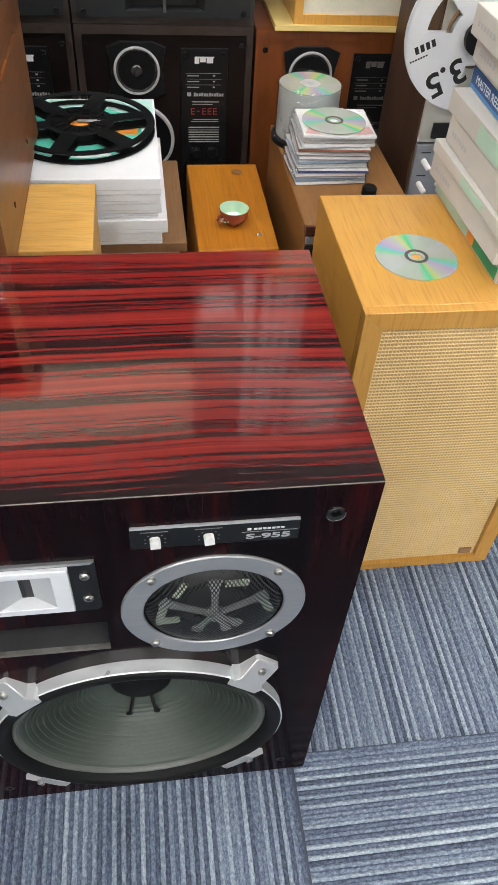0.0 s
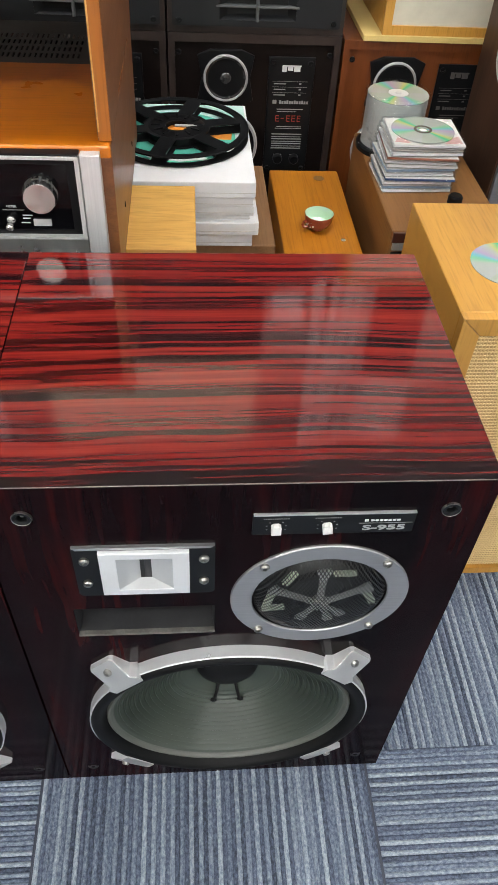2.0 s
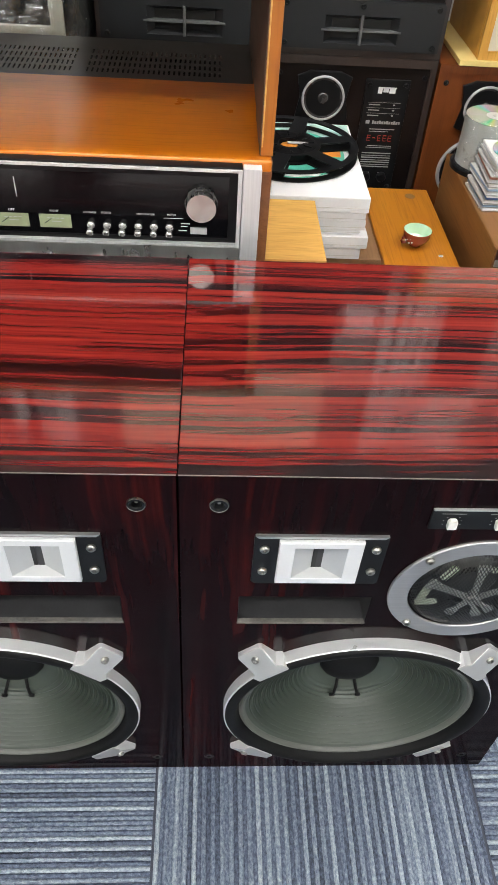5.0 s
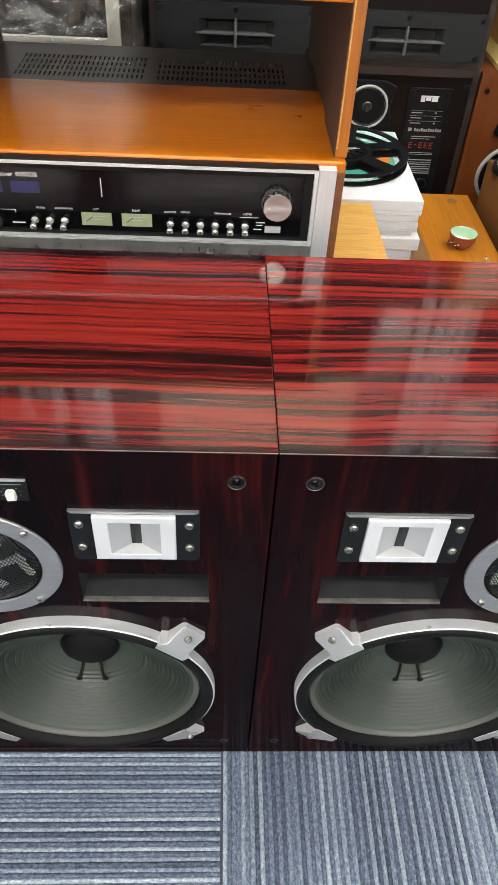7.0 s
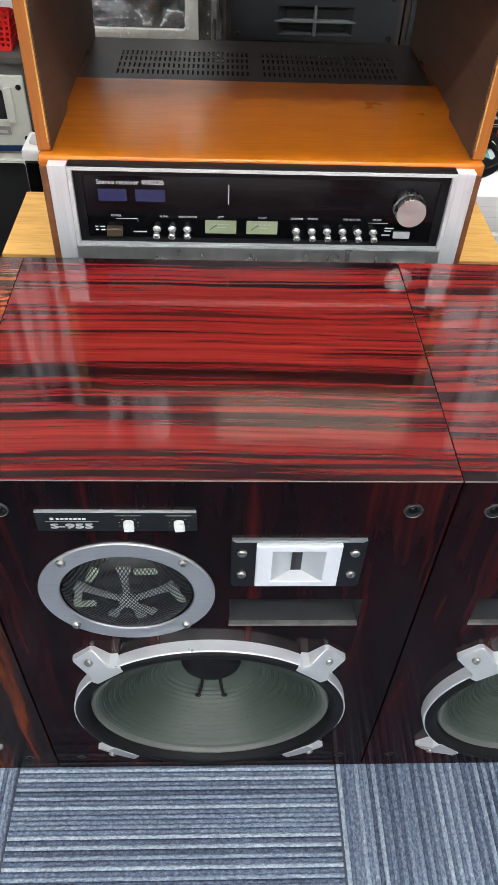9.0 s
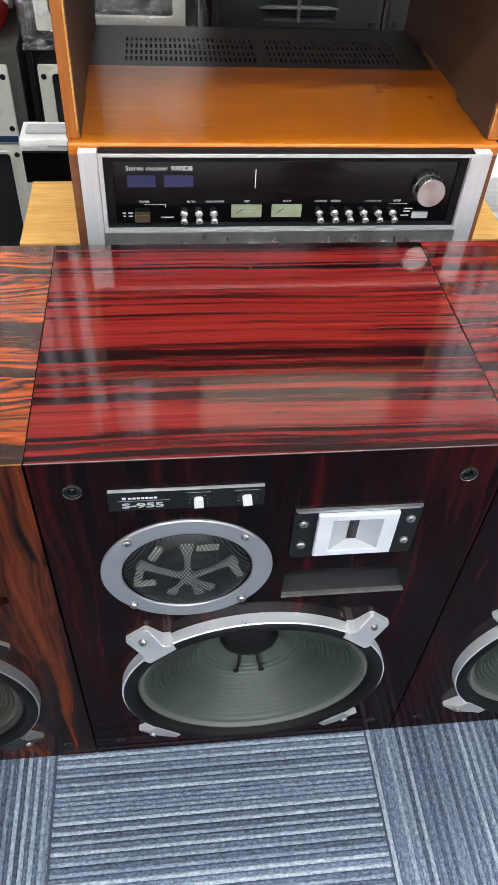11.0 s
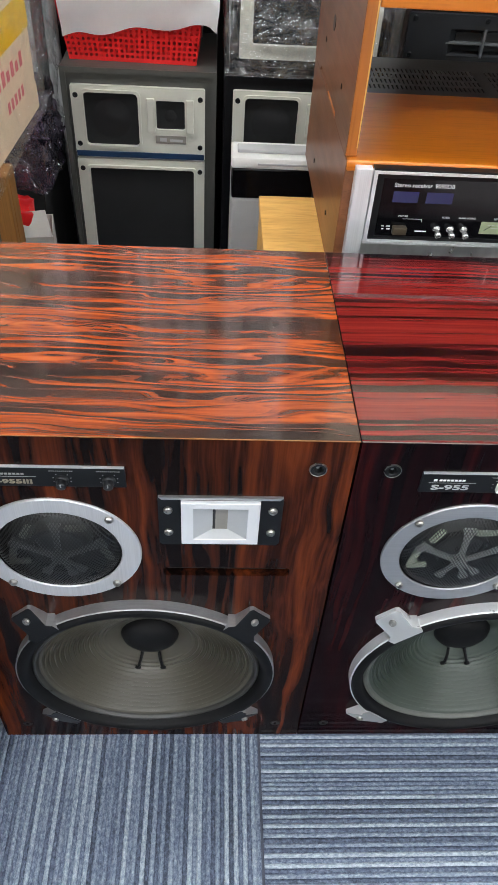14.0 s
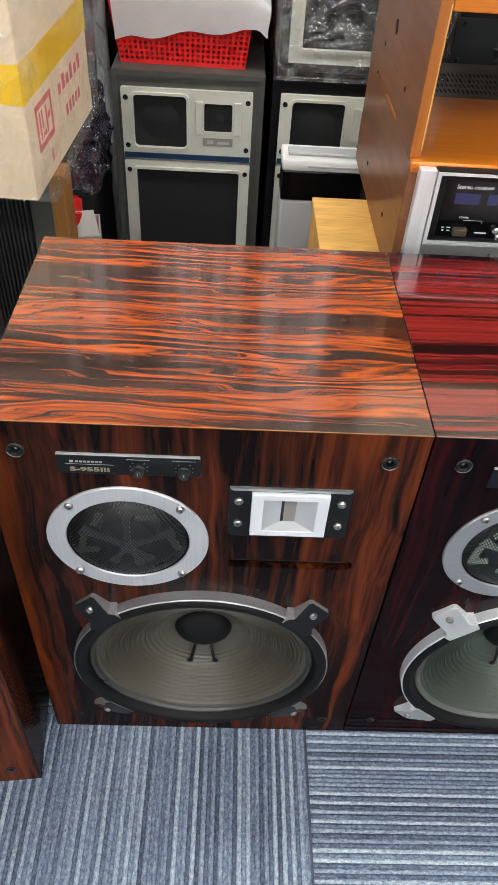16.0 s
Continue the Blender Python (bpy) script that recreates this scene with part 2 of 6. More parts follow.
def figured(name, leaf, stops, rings, rough, coat):
    """Slip-matched rosewood leaves: irregular growth bands that swell round knots and eyes."""
    m, t, p = nodes_of(name)
    tc = add(t, "ShaderNodeTexCoord")
    info = add(t, "ShaderNodeObjectInfo")
    sep = add(t, "ShaderNodeSeparateXYZ")
    t.links.new(tc.outputs["Object"], sep.inputs[0])
    leaf_y = maths(t, "MODULO", maths(t, "ADD", sep.outputs[1], 0.07 + leaf * 8), leaf)
    slip = maths(t, "MULTIPLY", maths(t, "FLOOR", maths(t, "DIVIDE", maths(t, "ADD", sep.outputs[1], 0.07), leaf), 0), 0.022)
    along = maths(t, "ADD", maths(t, "ADD", sep.outputs[0], slip), maths(t, "MULTIPLY", info.outputs["Random"], 3.0))

    def at(kx, ky):
        vec = add(t, "ShaderNodeCombineXYZ")
        t.links.new(maths(t, "MULTIPLY", along, kx), vec.inputs[0])
        t.links.new(maths(t, "MULTIPLY", leaf_y, ky), vec.inputs[1])
        return vec.outputs[0]

    swell = noise_of(t, at(3.6, 20.0), 1.0, 2, 0.5)
    drift = noise_of(t, at(1.1, 5.0), 1.0, 1, 0.4)
    ripple = noise_of(t, at(5.0, 60.0), 1.0, 2, 0.5)
    h = maths(t, "MULTIPLY", leaf_y, 6.0)
    for part_of, k in ((swell, 0.52), (drift, 0.50), (ripple, 0.10)):
        h = maths(t, "ADD", h, maths(t, "MULTIPLY", part_of, k))
    band = add(t, "ShaderNodeTexNoise", Scale=rings, Detail=3.0, Roughness=0.62)
    band.noise_dimensions = "1D"
    t.links.new(h, band.inputs["W"])
    cloud = noise_of(t, at(2.2, 44.0), 1.0, 4, 0.6)
    f = maths(t, "ADD", maths(t, "MULTIPLY", band.outputs[0], 0.40), maths(t, "MULTIPLY", cloud, 0.60))
    pores = noise_of(t, at(9.0, 420.0), 1.0, 2)
    mix = add(t, "ShaderNodeMix")
    mix.data_type, mix.blend_type = "RGBA", "MULTIPLY"
    t.links.new(ramp(t, f, stops), mix.inputs[6])
    t.links.new(ramp(t, pores, [(0.32, (0.72, 0.68, 0.66)), (0.5, (1, 1, 1))]), mix.inputs[7])
    mix.inputs[0].default_value = 0.5
    t.links.new(mix.outputs[2], p.inputs["Base Color"])
    smear = noise_of(t, coords(t, (1, 1, 1)), 9, 4)
    t.links.new(maths(t, "ADD", maths(t, "MULTIPLY", smear, 0.10), rough - 0.05), p.inputs["Roughness"])
    p.inputs["Coat Weight"].default_value, p.inputs["Coat Roughness"].default_value = coat, 0.10
    p.inputs["Coat IOR"].default_value = 1.66
    bumped(t, p, pores, 0.03)
    return m


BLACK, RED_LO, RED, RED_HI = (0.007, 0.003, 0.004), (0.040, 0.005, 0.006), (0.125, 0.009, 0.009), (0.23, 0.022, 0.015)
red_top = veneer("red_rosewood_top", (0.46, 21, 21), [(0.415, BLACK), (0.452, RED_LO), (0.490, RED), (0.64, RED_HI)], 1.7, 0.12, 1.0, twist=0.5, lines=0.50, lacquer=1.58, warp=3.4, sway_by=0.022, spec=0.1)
# Front and sides: the top's rosewood, with shade put into darker stops.
red_shaded = veneer("red_rosewood_shaded", (13, 13, 0.8), [(0.40, (0.0035, 0.002, 0.0025)), (0.54, (0.009, 0.0022, 0.003)), (0.72, (0.055, 0.006, 0.005))], 1.3, 0.12, 0.0, spec=0.055)
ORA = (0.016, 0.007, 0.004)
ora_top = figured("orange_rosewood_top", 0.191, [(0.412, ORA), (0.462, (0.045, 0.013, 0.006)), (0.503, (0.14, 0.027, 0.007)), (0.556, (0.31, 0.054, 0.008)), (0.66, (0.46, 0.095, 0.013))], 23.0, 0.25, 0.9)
# Same for the orange cabinets: upright faces carry their shade in the colour.
ora_shaded = veneer("orange_rosewood_shaded", (12, 12, 0.9), [(0.45, (0.005, 0.0025, 0.002)), (0.52, (0.038, 0.009, 0.004)), (0.68, (0.150, 0.031, 0.008))], 1.5, 0.24, 0.0, twist=1.2, spec=0.10)
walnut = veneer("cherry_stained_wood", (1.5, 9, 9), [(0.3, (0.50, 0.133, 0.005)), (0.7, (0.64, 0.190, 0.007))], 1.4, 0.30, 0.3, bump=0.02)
cherry_edge = veneer("cherry_edge_banding", (9, 9, 1.2), [(0.3, (0.34, 0.105, 0.013)), (0.7, (0.46, 0.150, 0.019))], 1.4, 0.36, 0.1)
# Side and inside boards take darker browns than the orange top.
brown_side = veneer("brown_side_veneer", (7, 1.2, 14), [(0.3, (0.15, 0.055, 0.022)), (0.7, (0.27, 0.105, 0.042))], 1.6, 0.38, 0.1)
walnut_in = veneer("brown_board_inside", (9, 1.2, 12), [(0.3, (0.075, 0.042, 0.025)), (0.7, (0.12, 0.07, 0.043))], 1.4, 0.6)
oak = veneer("light_oak", (6, 1.0, 1.4), [(0.3, (0.54, 0.265, 0.047)), (0.7, (0.64, 0.335, 0.070))], 2.2, 0.4, 0.1, twist=1.0)
ply = veneer("plywood", (2.0, 9, 3), [(0.3, (0.60, 0.31, 0.070)), (0.68, (0.79, 0.47, 0.130))], 2.0, 0.5, twist=2.5)
teak = veneer("orange_teak", (8, 1.0, 5), [(0.3, (0.43, 0.148, 0.011)), (0.7, (0.58, 0.222, 0.019))], 1.8, 0.35, 0.1)
brown = veneer("brown_wood", (8, 1.0, 6), [(0.3, (0.20, 0.10, 0.045)), (0.7, (0.33, 0.18, 0.085))], 1.8, 0.45)
s90_wood = veneer("worn_brown_veneer", (6, 6, 1.0), [(0.3, (0.115, 0.027, 0.006)), (0.7, (0.215, 0.060, 0.013))], 1.8, 0.4, 0.1)
deck_wood = veneer("dark_walnut", (6, 6, 0.8), [(0.3, (0.035, 0.017, 0.011)), (0.7, (0.10, 0.05, 0.03))], 2.0, 0.45)
post_wood = veneer("post_wood", (9, 9, 0.8), [(0.3, (0.20, 0.085, 0.018)), (0.7, (0.36, 0.165, 0.04))], 2.0, 0.5)

black = paint("black_paint", (0.005, 0.005, 0.006), 0.42, spec=0.22)
satin = paint("satin_black_metal", (0.008, 0.0085, 0.0095), 0.36, 0.0, bump=0.08, spec=0.18)
s90_black = paint("scuffed_black_veneer", (0.0075, 0.005, 0.0047), 0.36, vary=0.35, scale=9, spec=0.22)
vent_metal = paint("dark_brown_metal", (0.045, 0.038, 0.032), 0.35, 0.0, vary=0.15)
rubber = paint("black_rubber", (0.0045, 0.0045, 0.005), 0.6, spec=0.2)
cavity = paint("dark_inside", (0.006, 0.0055, 0.0055), 0.8)
cone_green = paint("green_grey_cone_paper", (0.046, 0.058, 0.047), 0.40, vary=0.10, scale=12, bump=0.02, fine=500)
cone_olive = paint("olive_grey_cone_paper", (0.060, 0.054, 0.040), 0.40, vary=0.10, scale=12, bump=0.02, fine=500)
edge_grey = paint("grey_cone_edge", (0.105, 0.110, 0.098), 0.42, vary=0.1, scale=30, bump=0.2)
edge_olive = paint("dark_cone_edge", (0.030, 0.029, 0.026), 0.30, vary=0.1, scale=30, bump=0.1)
# Silver lug fronts: darker than the lug sides, shading put into the colour.
lug_shaded = paint("silver_lug_face_shaded", (0.56, 0.56, 0.55), 0.32, 0.60, vary=0.05)
model_ink = paint("silver_model_ink", (0.42, 0.42, 0.42), 0.45, vary=0.1, scale=60)
bronze_ink = paint("bronze_model_ink", (0.24, 0.20, 0.14), 0.45, vary=0.1, scale=60)
silver = paint("cast_silver", (0.84, 0.85, 0.86), 0.30, 0.50, vary=0.04)
ring_alu = brushed("brushed_ring", (0.46, 0.46, 0.465), 0.36, (5, 700, 700), 0.75)
bright_alu = brushed("bright_brushed_aluminium", (0.64, 0.64, 0.65), 0.34, (700, 700, 6), 0.5)
frame_alu = brushed("pale_satin_aluminium", (0.74, 0.74, 0.75), 0.36, (500, 500, 6), 0.35)
mesh_metal = paint("dark_mesh_metal", (0.030, 0.031, 0.031), 0.30, 0.5, vary=0.1)
nickel = brushed("dull_nickel", (0.42, 0.41, 0.38), 0.3, (60, 60, 60))
chrome = brushed("polished_metal", (0.78, 0.77, 0.75), 0.20, (40, 40, 40), 0.75)
white_alu = paint("white_satin_aluminium", (0.72, 0.73, 0.75), 0.38, 0.2, vary=0.04)
white_plastic = paint("white_plastic", (0.78, 0.77, 0.74), 0.38, vary=0.04)
white_paper = paint("white_card", (0.83, 0.83, 0.845), 0.6, vary=0.05, scale=8)
old_paper = paint("aged_white_card", (0.55, 0.52, 0.48), 0.6, vary=0.08, scale=7)
teal_paper = paint("pale_teal_print", (0.50, 0.72, 0.66), 0.5, vary=0.05)
teal_dark = paint("teal_print", (0.10, 0.52, 0.40), 0.5, vary=0.05)
green_paper = paint("green_print", (0.02, 0.25, 0.12), 0.5)
mint_paper = paint("mint_print", (0.42, 0.60, 0.48), 0.5, vary=0.08)
orange_paper = paint("orange_print", (0.75, 0.27, 0.04), 0.5)
blue_paper = paint("blue_print", (0.03, 0.08, 0.22), 0.5)
ink = paint("black_ink", (0.01, 0.01, 0.01), 0.5)
white_ink = paint("white_ink", (0.72, 0.72, 0.72), 0.5, vary=0.03)
dusty = paint("dusty_black_plastic", (0.11, 0.105, 0.095), 0.7, vary=0.5, scale=60)
dish_black = paint("glossy_black_cone", (0.030, 0.030, 0.031), 0.26, spec=0.8)
# Rim wear and the rim's highlight, both put into one lighter brown.
rim_brown = paint("worn_brown_rim_highlight", (0.030, 0.020, 0.017), 0.4, vary=0.4, scale=30)
fin_grey = paint("grey_moulded_fin", (0.085, 0.088, 0.09), 0.4)
port_black = paint("moulded_black_plastic", (0.015, 0.016, 0.018), 0.42, bump=0.1, spec=0.35)
faint_ink = paint("rubbed_off_ink", (0.11, 0.105, 0.10), 0.5, vary=0.3, scale=60)
port_grey = paint("dark_grey_port", (0.026, 0.026, 0.028), 0.5, vary=0.25, scale=40)
horn_grey = paint("satin_horn_throat", (0.50, 0.51, 0.52), 0.34, 0.35, vary=0.05)
dark_chrome = brushed("polished_steel_strip", (0.60, 0.60, 0.585), 0.30, (60, 6, 6), 0.8)
knob_steel = brushed("turned_steel", (0.40, 0.39, 0.38), 0.26, (300, 40, 40))
label_grey = paint("bronze_label", (0.30, 0.28, 0.25), 0.4, 0.3)
cab_wood = veneer("worn_orange_brown_wood", (8, 1.0, 6), [(0.3, (0.19, 0.080, 0.024)), (0.7, (0.29, 0.135, 0.042))], 1.8, 0.45)
# Strip along the top front edge, paler than the veneer.
pale_edge = paint("pale_lacquer_edge", (0.17, 0.14, 0.13), 0.35, 0.2)
strip_wood = veneer("dark_red_brown_strip", (1.0, 8, 8), [(0.3, (0.045, 0.014, 0.010)), (0.7, (0.10, 0.03, 0.02))], 1.8, 0.4)
sleeve_pink = paint("pink_print", (0.62, 0.36, 0.34), 0.5, vary=0.15, scale=40)
sleeve_blue = paint("pale_blue_print", (0.30, 0.42, 0.58), 0.5, vary=0.15, scale=40)
sleeve_brown = paint("red_brown_print", (0.36, 0.14, 0.09), 0.5, vary=0.2, scale=40)
hub_brown = paint("disc_hub", (0.075, 0.065, 0.055), 0.25)
disc_edge = paint("disc_edges", (0.50, 0.53, 0.51), 0.3, 0.2)
red_led = paint("red_display_digits", (0.30, 0.03, 0.02), 0.4)
dim_ink = paint("worn_white_ink", (0.30, 0.30, 0.29), 0.5, vary=0.25, scale=60)
champagne = paint("champagne_metal_paint", (0.66, 0.65, 0.57), 0.36, 0.25, vary=0.06)
blue_trim = paint("blue_trim", (0.012, 0.035, 0.085), 0.3)
grey_body = paint("dark_grey_vinyl", (0.060, 0.060, 0.053), 0.5, vary=0.15, scale=30, bump=0.15)
black_cloth = paint("black_grille_cloth", (0.005, 0.005, 0.006), 0.85, bump=0.5, fine=1500)
pale_cloth = paint("pale_cloth", (0.82, 0.73, 0.58), 0.85, bump=0.4, fine=900)
cream_cloth = paint("cream_cloth", (0.62, 0.58, 0.47), 0.85, bump=0.4, fine=900)
red_plastic = paint("red_plastic", (0.74, 0.020, 0.02), 0.32, vary=0.06)
towel_white = paint("white_cotton", (0.88, 0.88, 0.87), 0.85, vary=0.05, bump=0.5, fine=700)
kraft = paint("kraft_cardboard", (0.80, 0.63, 0.44), 0.5, vary=0.08, scale=12)
yellow_tape = paint("yellow_tape", (0.85, 0.52, 0.01), 0.3)
pink_print = paint("faded_red_print", (0.70, 0.14, 0.16), 0.5, vary=0.15)
yellow_board = paint("yellow_board", (0.72, 0.54, 0.20), 0.5, vary=0.06)
glaze_red = paint("red_brown_glaze", (0.30, 0.06, 0.035), 0.2, coat=0.5, vary=0.2)
glaze_mint = paint("mint_glaze", (0.50, 0.70, 0.50), 0.2, coat=0.5, vary=0.05)
grey_plastic = paint("light_grey_plastic", (0.45, 0.45, 0.45), 0.45, vary=0.05)
wall_paint = paint("wall_paint", (0.74, 0.72, 0.68), 0.7, vary=0.05, scale=3)
ceiling_paint = paint("ceiling_paint", (0.80, 0.80, 0.79), 0.75, vary=0.04, scale=3)
frame_white = paint("white_lamp_frame", (0.75, 0.75, 0.75), 0.4)
phase_silver = paint("phase_plug_silver", (0.66, 0.67, 0.63), 0.30, 0.55, vary=0.05)
pad_dull = paint("dull_pad", (0.10, 0.105, 0.085), 0.5)
arm_grey = paint("grey_spider_metal", (0.11, 0.11, 0.105), 0.36, 0.4)
pad_green = paint("pale_green_pad", (0.74, 0.82, 0.64), 0.4)
meter_face = paint("meter_face", (0.30, 0.34, 0.21), 0.4, vary=0.05)
dial_blue = paint("blue_dial_window", (0.020, 0.024, 0.085), 0.25)
foam_ribs = paint("ribbed_foam", (0.009, 0.009, 0.010), 0.9, bump=0.5, fine=600)
smoke = paint("dark_front_glass", (0.004, 0.004, 0.005), 0.10, vary=0.05, bump=0.0, spec=0.22)


def glowing(name, c, strength):
    m, t, p = nodes_of(name)
    p.inputs["Base Color"].default_value = (0.8, 0.8, 0.8, 1)
    p.inputs["Emission Color"].default_value, p.inputs["Emission Strength"].default_value = (*c, 1), strength
    return m


def spun_metal(name, c):
    """Lathe-turned metal: fine rings that draw the highlights into rays."""
    m, t, p = nodes_of(name)
    tan = add(t, "ShaderNodeTangent")
    tan.direction_type, tan.axis = "RADIAL", "Z"
    t.links.new(tan.outputs[0], p.inputs["Tangent"])
    sep = add(t, "ShaderNodeVectorMath")
    sep.operation = "LENGTH"
    t.links.new(coords(t, (1, 1, 0)), sep.inputs[0])
    rings = noise_of(t, coords(t, (1, 1, 1)), 40, 2)
    fine = add(t, "ShaderNodeTexNoise", Scale=2500.0, Detail=2.0)
    fine.noise_dimensions = "1D"
    t.links.new(sep.outputs["Value"], fine.inputs["W"])
    t.links.new(ramp(t, fine.outputs[0], [(0.3, [x * 0.8 for x in c]), (0.7, c)]), p.inputs["Base Color"])
    t.links.new(maths(t, "ADD", maths(t, "MULTIPLY", rings, 0.1), 0.25), p.inputs["Roughness"])
    p.inputs["Metallic"].default_value, p.inputs["Anisotropic"].default_value = 1.0, 0.85
    return m


spun = spun_metal("spun_knob_metal", (0.66, 0.64, 0.61))


def film_material(name, tint, share):
    """Thin crinkled clear plastic: mostly see-through, with glossy folds."""
    m, t, p = nodes_of(name)
    out = t.nodes["Material Output"]
    clear, gloss = add(t, "ShaderNodeBsdfTransparent", Color=(*tint, 1)), add(t, "ShaderNodeBsdfGlossy", Roughness=0.16)
    mix = add(t, "ShaderNodeMixShader", Fac=share)
    fold = noise_of(t, coords(t, (1, 1.6, 0.8)), 15, 5, 0.55, 2.6)
    b = add(t, "ShaderNodeBump", Strength=1.0, Distance=0.02)
    t.links.new(fold, b.inputs["Height"])
    t.links.new(b.outputs[0], gloss.inputs["Normal"])
    t.links.new(maths(t, "MULTIPLY", maths(t, "SUBTRACT", fold, 0.25), share * 2.2), mix.inputs[0])
    t.links.new(clear.outputs[0], mix.inputs[1])
    t.links.new(gloss.outputs[0], mix.inputs[2])
    t.links.new(mix.outputs[0], out.inputs["Surface"])
    return m


film_clear = film_material("clear_film", (0.97, 0.97, 0.97), 0.38)
film_thin = film_material("stretched_clear_film", (0.98, 0.98, 0.98), 0.24)
film_purple = film_material("purple_film", (0.55, 0.48, 0.58), 0.25)


def disc_material(name):
    """A mirrored data disc: its rainbow glints are painted as coloured fans round the hub."""
    m, t, p = nodes_of(name)
    tc = add(t, "ShaderNodeTexCoord")
    sep = add(t, "ShaderNodeSeparateXYZ")
    t.links.new(tc.outputs["Object"], sep.inputs[0])
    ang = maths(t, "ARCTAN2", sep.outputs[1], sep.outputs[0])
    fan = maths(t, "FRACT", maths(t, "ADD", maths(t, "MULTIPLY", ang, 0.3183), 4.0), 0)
    painted_rays = ramp(t, fan, [(0.0, (0.58, 0.66, 0.60)), (0.22, (0.57, 0.66, 0.60)), (0.30, (0.12, 0.80, 0.42)), (0.36, (0.72, 0.78, 0.30)), (0.42, (0.60, 0.66, 0.62)), (0.55, (0.62, 0.48, 0.74)), (0.62, (0.25, 0.72, 0.80)), (0.67, (0.30, 0.80, 0.50)), (0.75, (0.60, 0.66, 0.62)), (1.0, (0.62, 0.66, 0.68))])
    t.links.new(painted_rays, p.inputs["Base Color"])
    p.inputs["Metallic"].default_value, p.inputs["Roughness"].default_value = 0.6, 0.25
    p.inputs["Anisotropic"].default_value = 0.7
    return m


disc_face = disc_material("data_disc")
clear_plastic = film_material("clear_case_plastic", (0.93, 0.94, 0.95), 0.16)


def carpet_material():
    m, t, p = nodes_of("ribbed_carpet")
    tc = add(t, "ShaderNodeTexCoord")
    info = add(t, "ShaderNodeObjectInfo")
    sep = add(t, "ShaderNodeSeparateXYZ")
    t.links.new(tc.outputs["Object"], sep.inputs[0])
    rib = maths(t, "FLOOR", maths(t, "DIVIDE", sep.outputs[0], 0.5 / 72), 0)
    seed = maths(t, "ADD", rib, maths(t, "MULTIPLY", info.outputs["Random"], 97.0))
    wn = add(t, "ShaderNodeTexWhiteNoise")
    wn.noise_dimensions = "1D"
    t.links.new(seed, wn.inputs["W"])
    every = maths(t, "LESS_THAN", maths(t, "MODULO", maths(t, "ADD", rib, 300), 2), 0.5)
    tone = maths(t, "ADD", maths(t, "ADD", maths(t, "MULTIPLY", wn.outputs[0], 0.30), 0.11), maths(t, "MULTIPLY", every, 0.28))
    tuft = noise_of(t, coords(t, (260, 160, 260), 2.0), 1.0, 3, 0.7)
    worn = noise_of(t, coords(t, (1, 1, 1), 4.0), 7, 4)
    tone = maths(t, "ADD", tone, maths(t, "MULTIPLY", maths(t, "SUBTRACT", tuft, 0.5), 1.1))
    tone = maths(t, "ADD", tone, maths(t, "MULTIPLY", maths(t, "SUBTRACT", worn, 0.5), 0.20))
    col = ramp(t, tone, [(0.02, (0.046, 0.056, 0.080)), (0.30, (0.122, 0.152, 0.222)), (0.55, (0.265, 0.318, 0.392)), (0.88, (0.56, 0.63, 0.68))])
    t.links.new(col, p.inputs["Base Color"])
    p.inputs["Roughness"].default_value, p.inputs["Specular IOR Level"].default_value = 0.95, 0.15
    bumped(t, p, tuft, 0.9, 0.003)
    return m


carpet = carpet_material()
slab = paint("floor_slab", (0.07, 0.08, 0.11), 0.9)


def weave_material():
    m, t, p = nodes_of("woven_grille_cloth")
    v = coords(t, (1, 1, 1))
    fib = noise_of(t, v, 900, 3)
    big = noise_of(t, v, 10, 4)
    t.links.new(ramp(t, maths(t, "ADD", maths(t, "MULTIPLY", fib, 0.7), maths(t, "MULTIPLY", big, 0.3)), [(0.3, (0.58, 0.40, 0.175)), (0.7, (0.84, 0.63, 0.33))]), p.inputs["Base Color"])
    p.inputs["Roughness"].default_value = 0.85
    bumped(t, p, fib, 0.4)
    return m


weave = weave_material()
# Darker copy of the weave colour: the shade between threads, as paint.
weave_shaded = paint("shaded_cloth_base", (0.45, 0.30, 0.13), 0.9, bump=0.4, fine=900)

# ---- the room ----
X0, X1, Y0, Y1, TOP = -3.0, 3.0, -4.2, 1.85, 2.5
floor = solid("floor", box(X0, Y0, -0.12, X1, Y1, -0.004, 0), slab, "office floor under blue ribbed carpet tiles", "floor", kind="structure")
solid("ceiling", box(X0, Y0, TOP, X1, Y1, TOP + 0.1, 0), ceiling_paint, "plain white painted ceiling", "ceiling", kind="structure")
solid("wall_north", box(X0, Y1, -0.12, X1, Y1 + 0.12, TOP, 0), wall_paint, "plain painted wall behind the loudspeakers", "wall", kind="structure")
solid("wall_south", box(X0, Y0 - 0.12, -0.12, X1, Y0, TOP, 0), wall_paint, "plain painted wall", "wall", kind="structure")
solid("wall_west", box(X0 - 0.12, Y0 - 0.12, -0.12, X0, Y1 + 0.12, TOP, 0), wall_paint, "plain painted wall", "wall", kind="structure")
solid("wall_east", box(X1, Y0 - 0.12, -0.12, X1 + 0.12, Y1 + 0.12, TOP, 0), wall_paint, "plain painted wall", "wall", kind="structure")

lamp_glow = glowing("lamp_diffuser_glow", (0.98, 0.99, 0.98), LAMP)
lamp = thing("ceiling_light", "flat white ceiling light with a glowing diffuser", "ceiling light", (-1.7, 0.5, TOP), group="ceiling lights", kind="")
part("frame", plate(rect(-0.62, -0.17, 0.62, 0.17), [rect(-0.59, -0.14, 0.59, 0.14)], 0.03, pose(0, 0, -0.03)), frame_white, lamp)
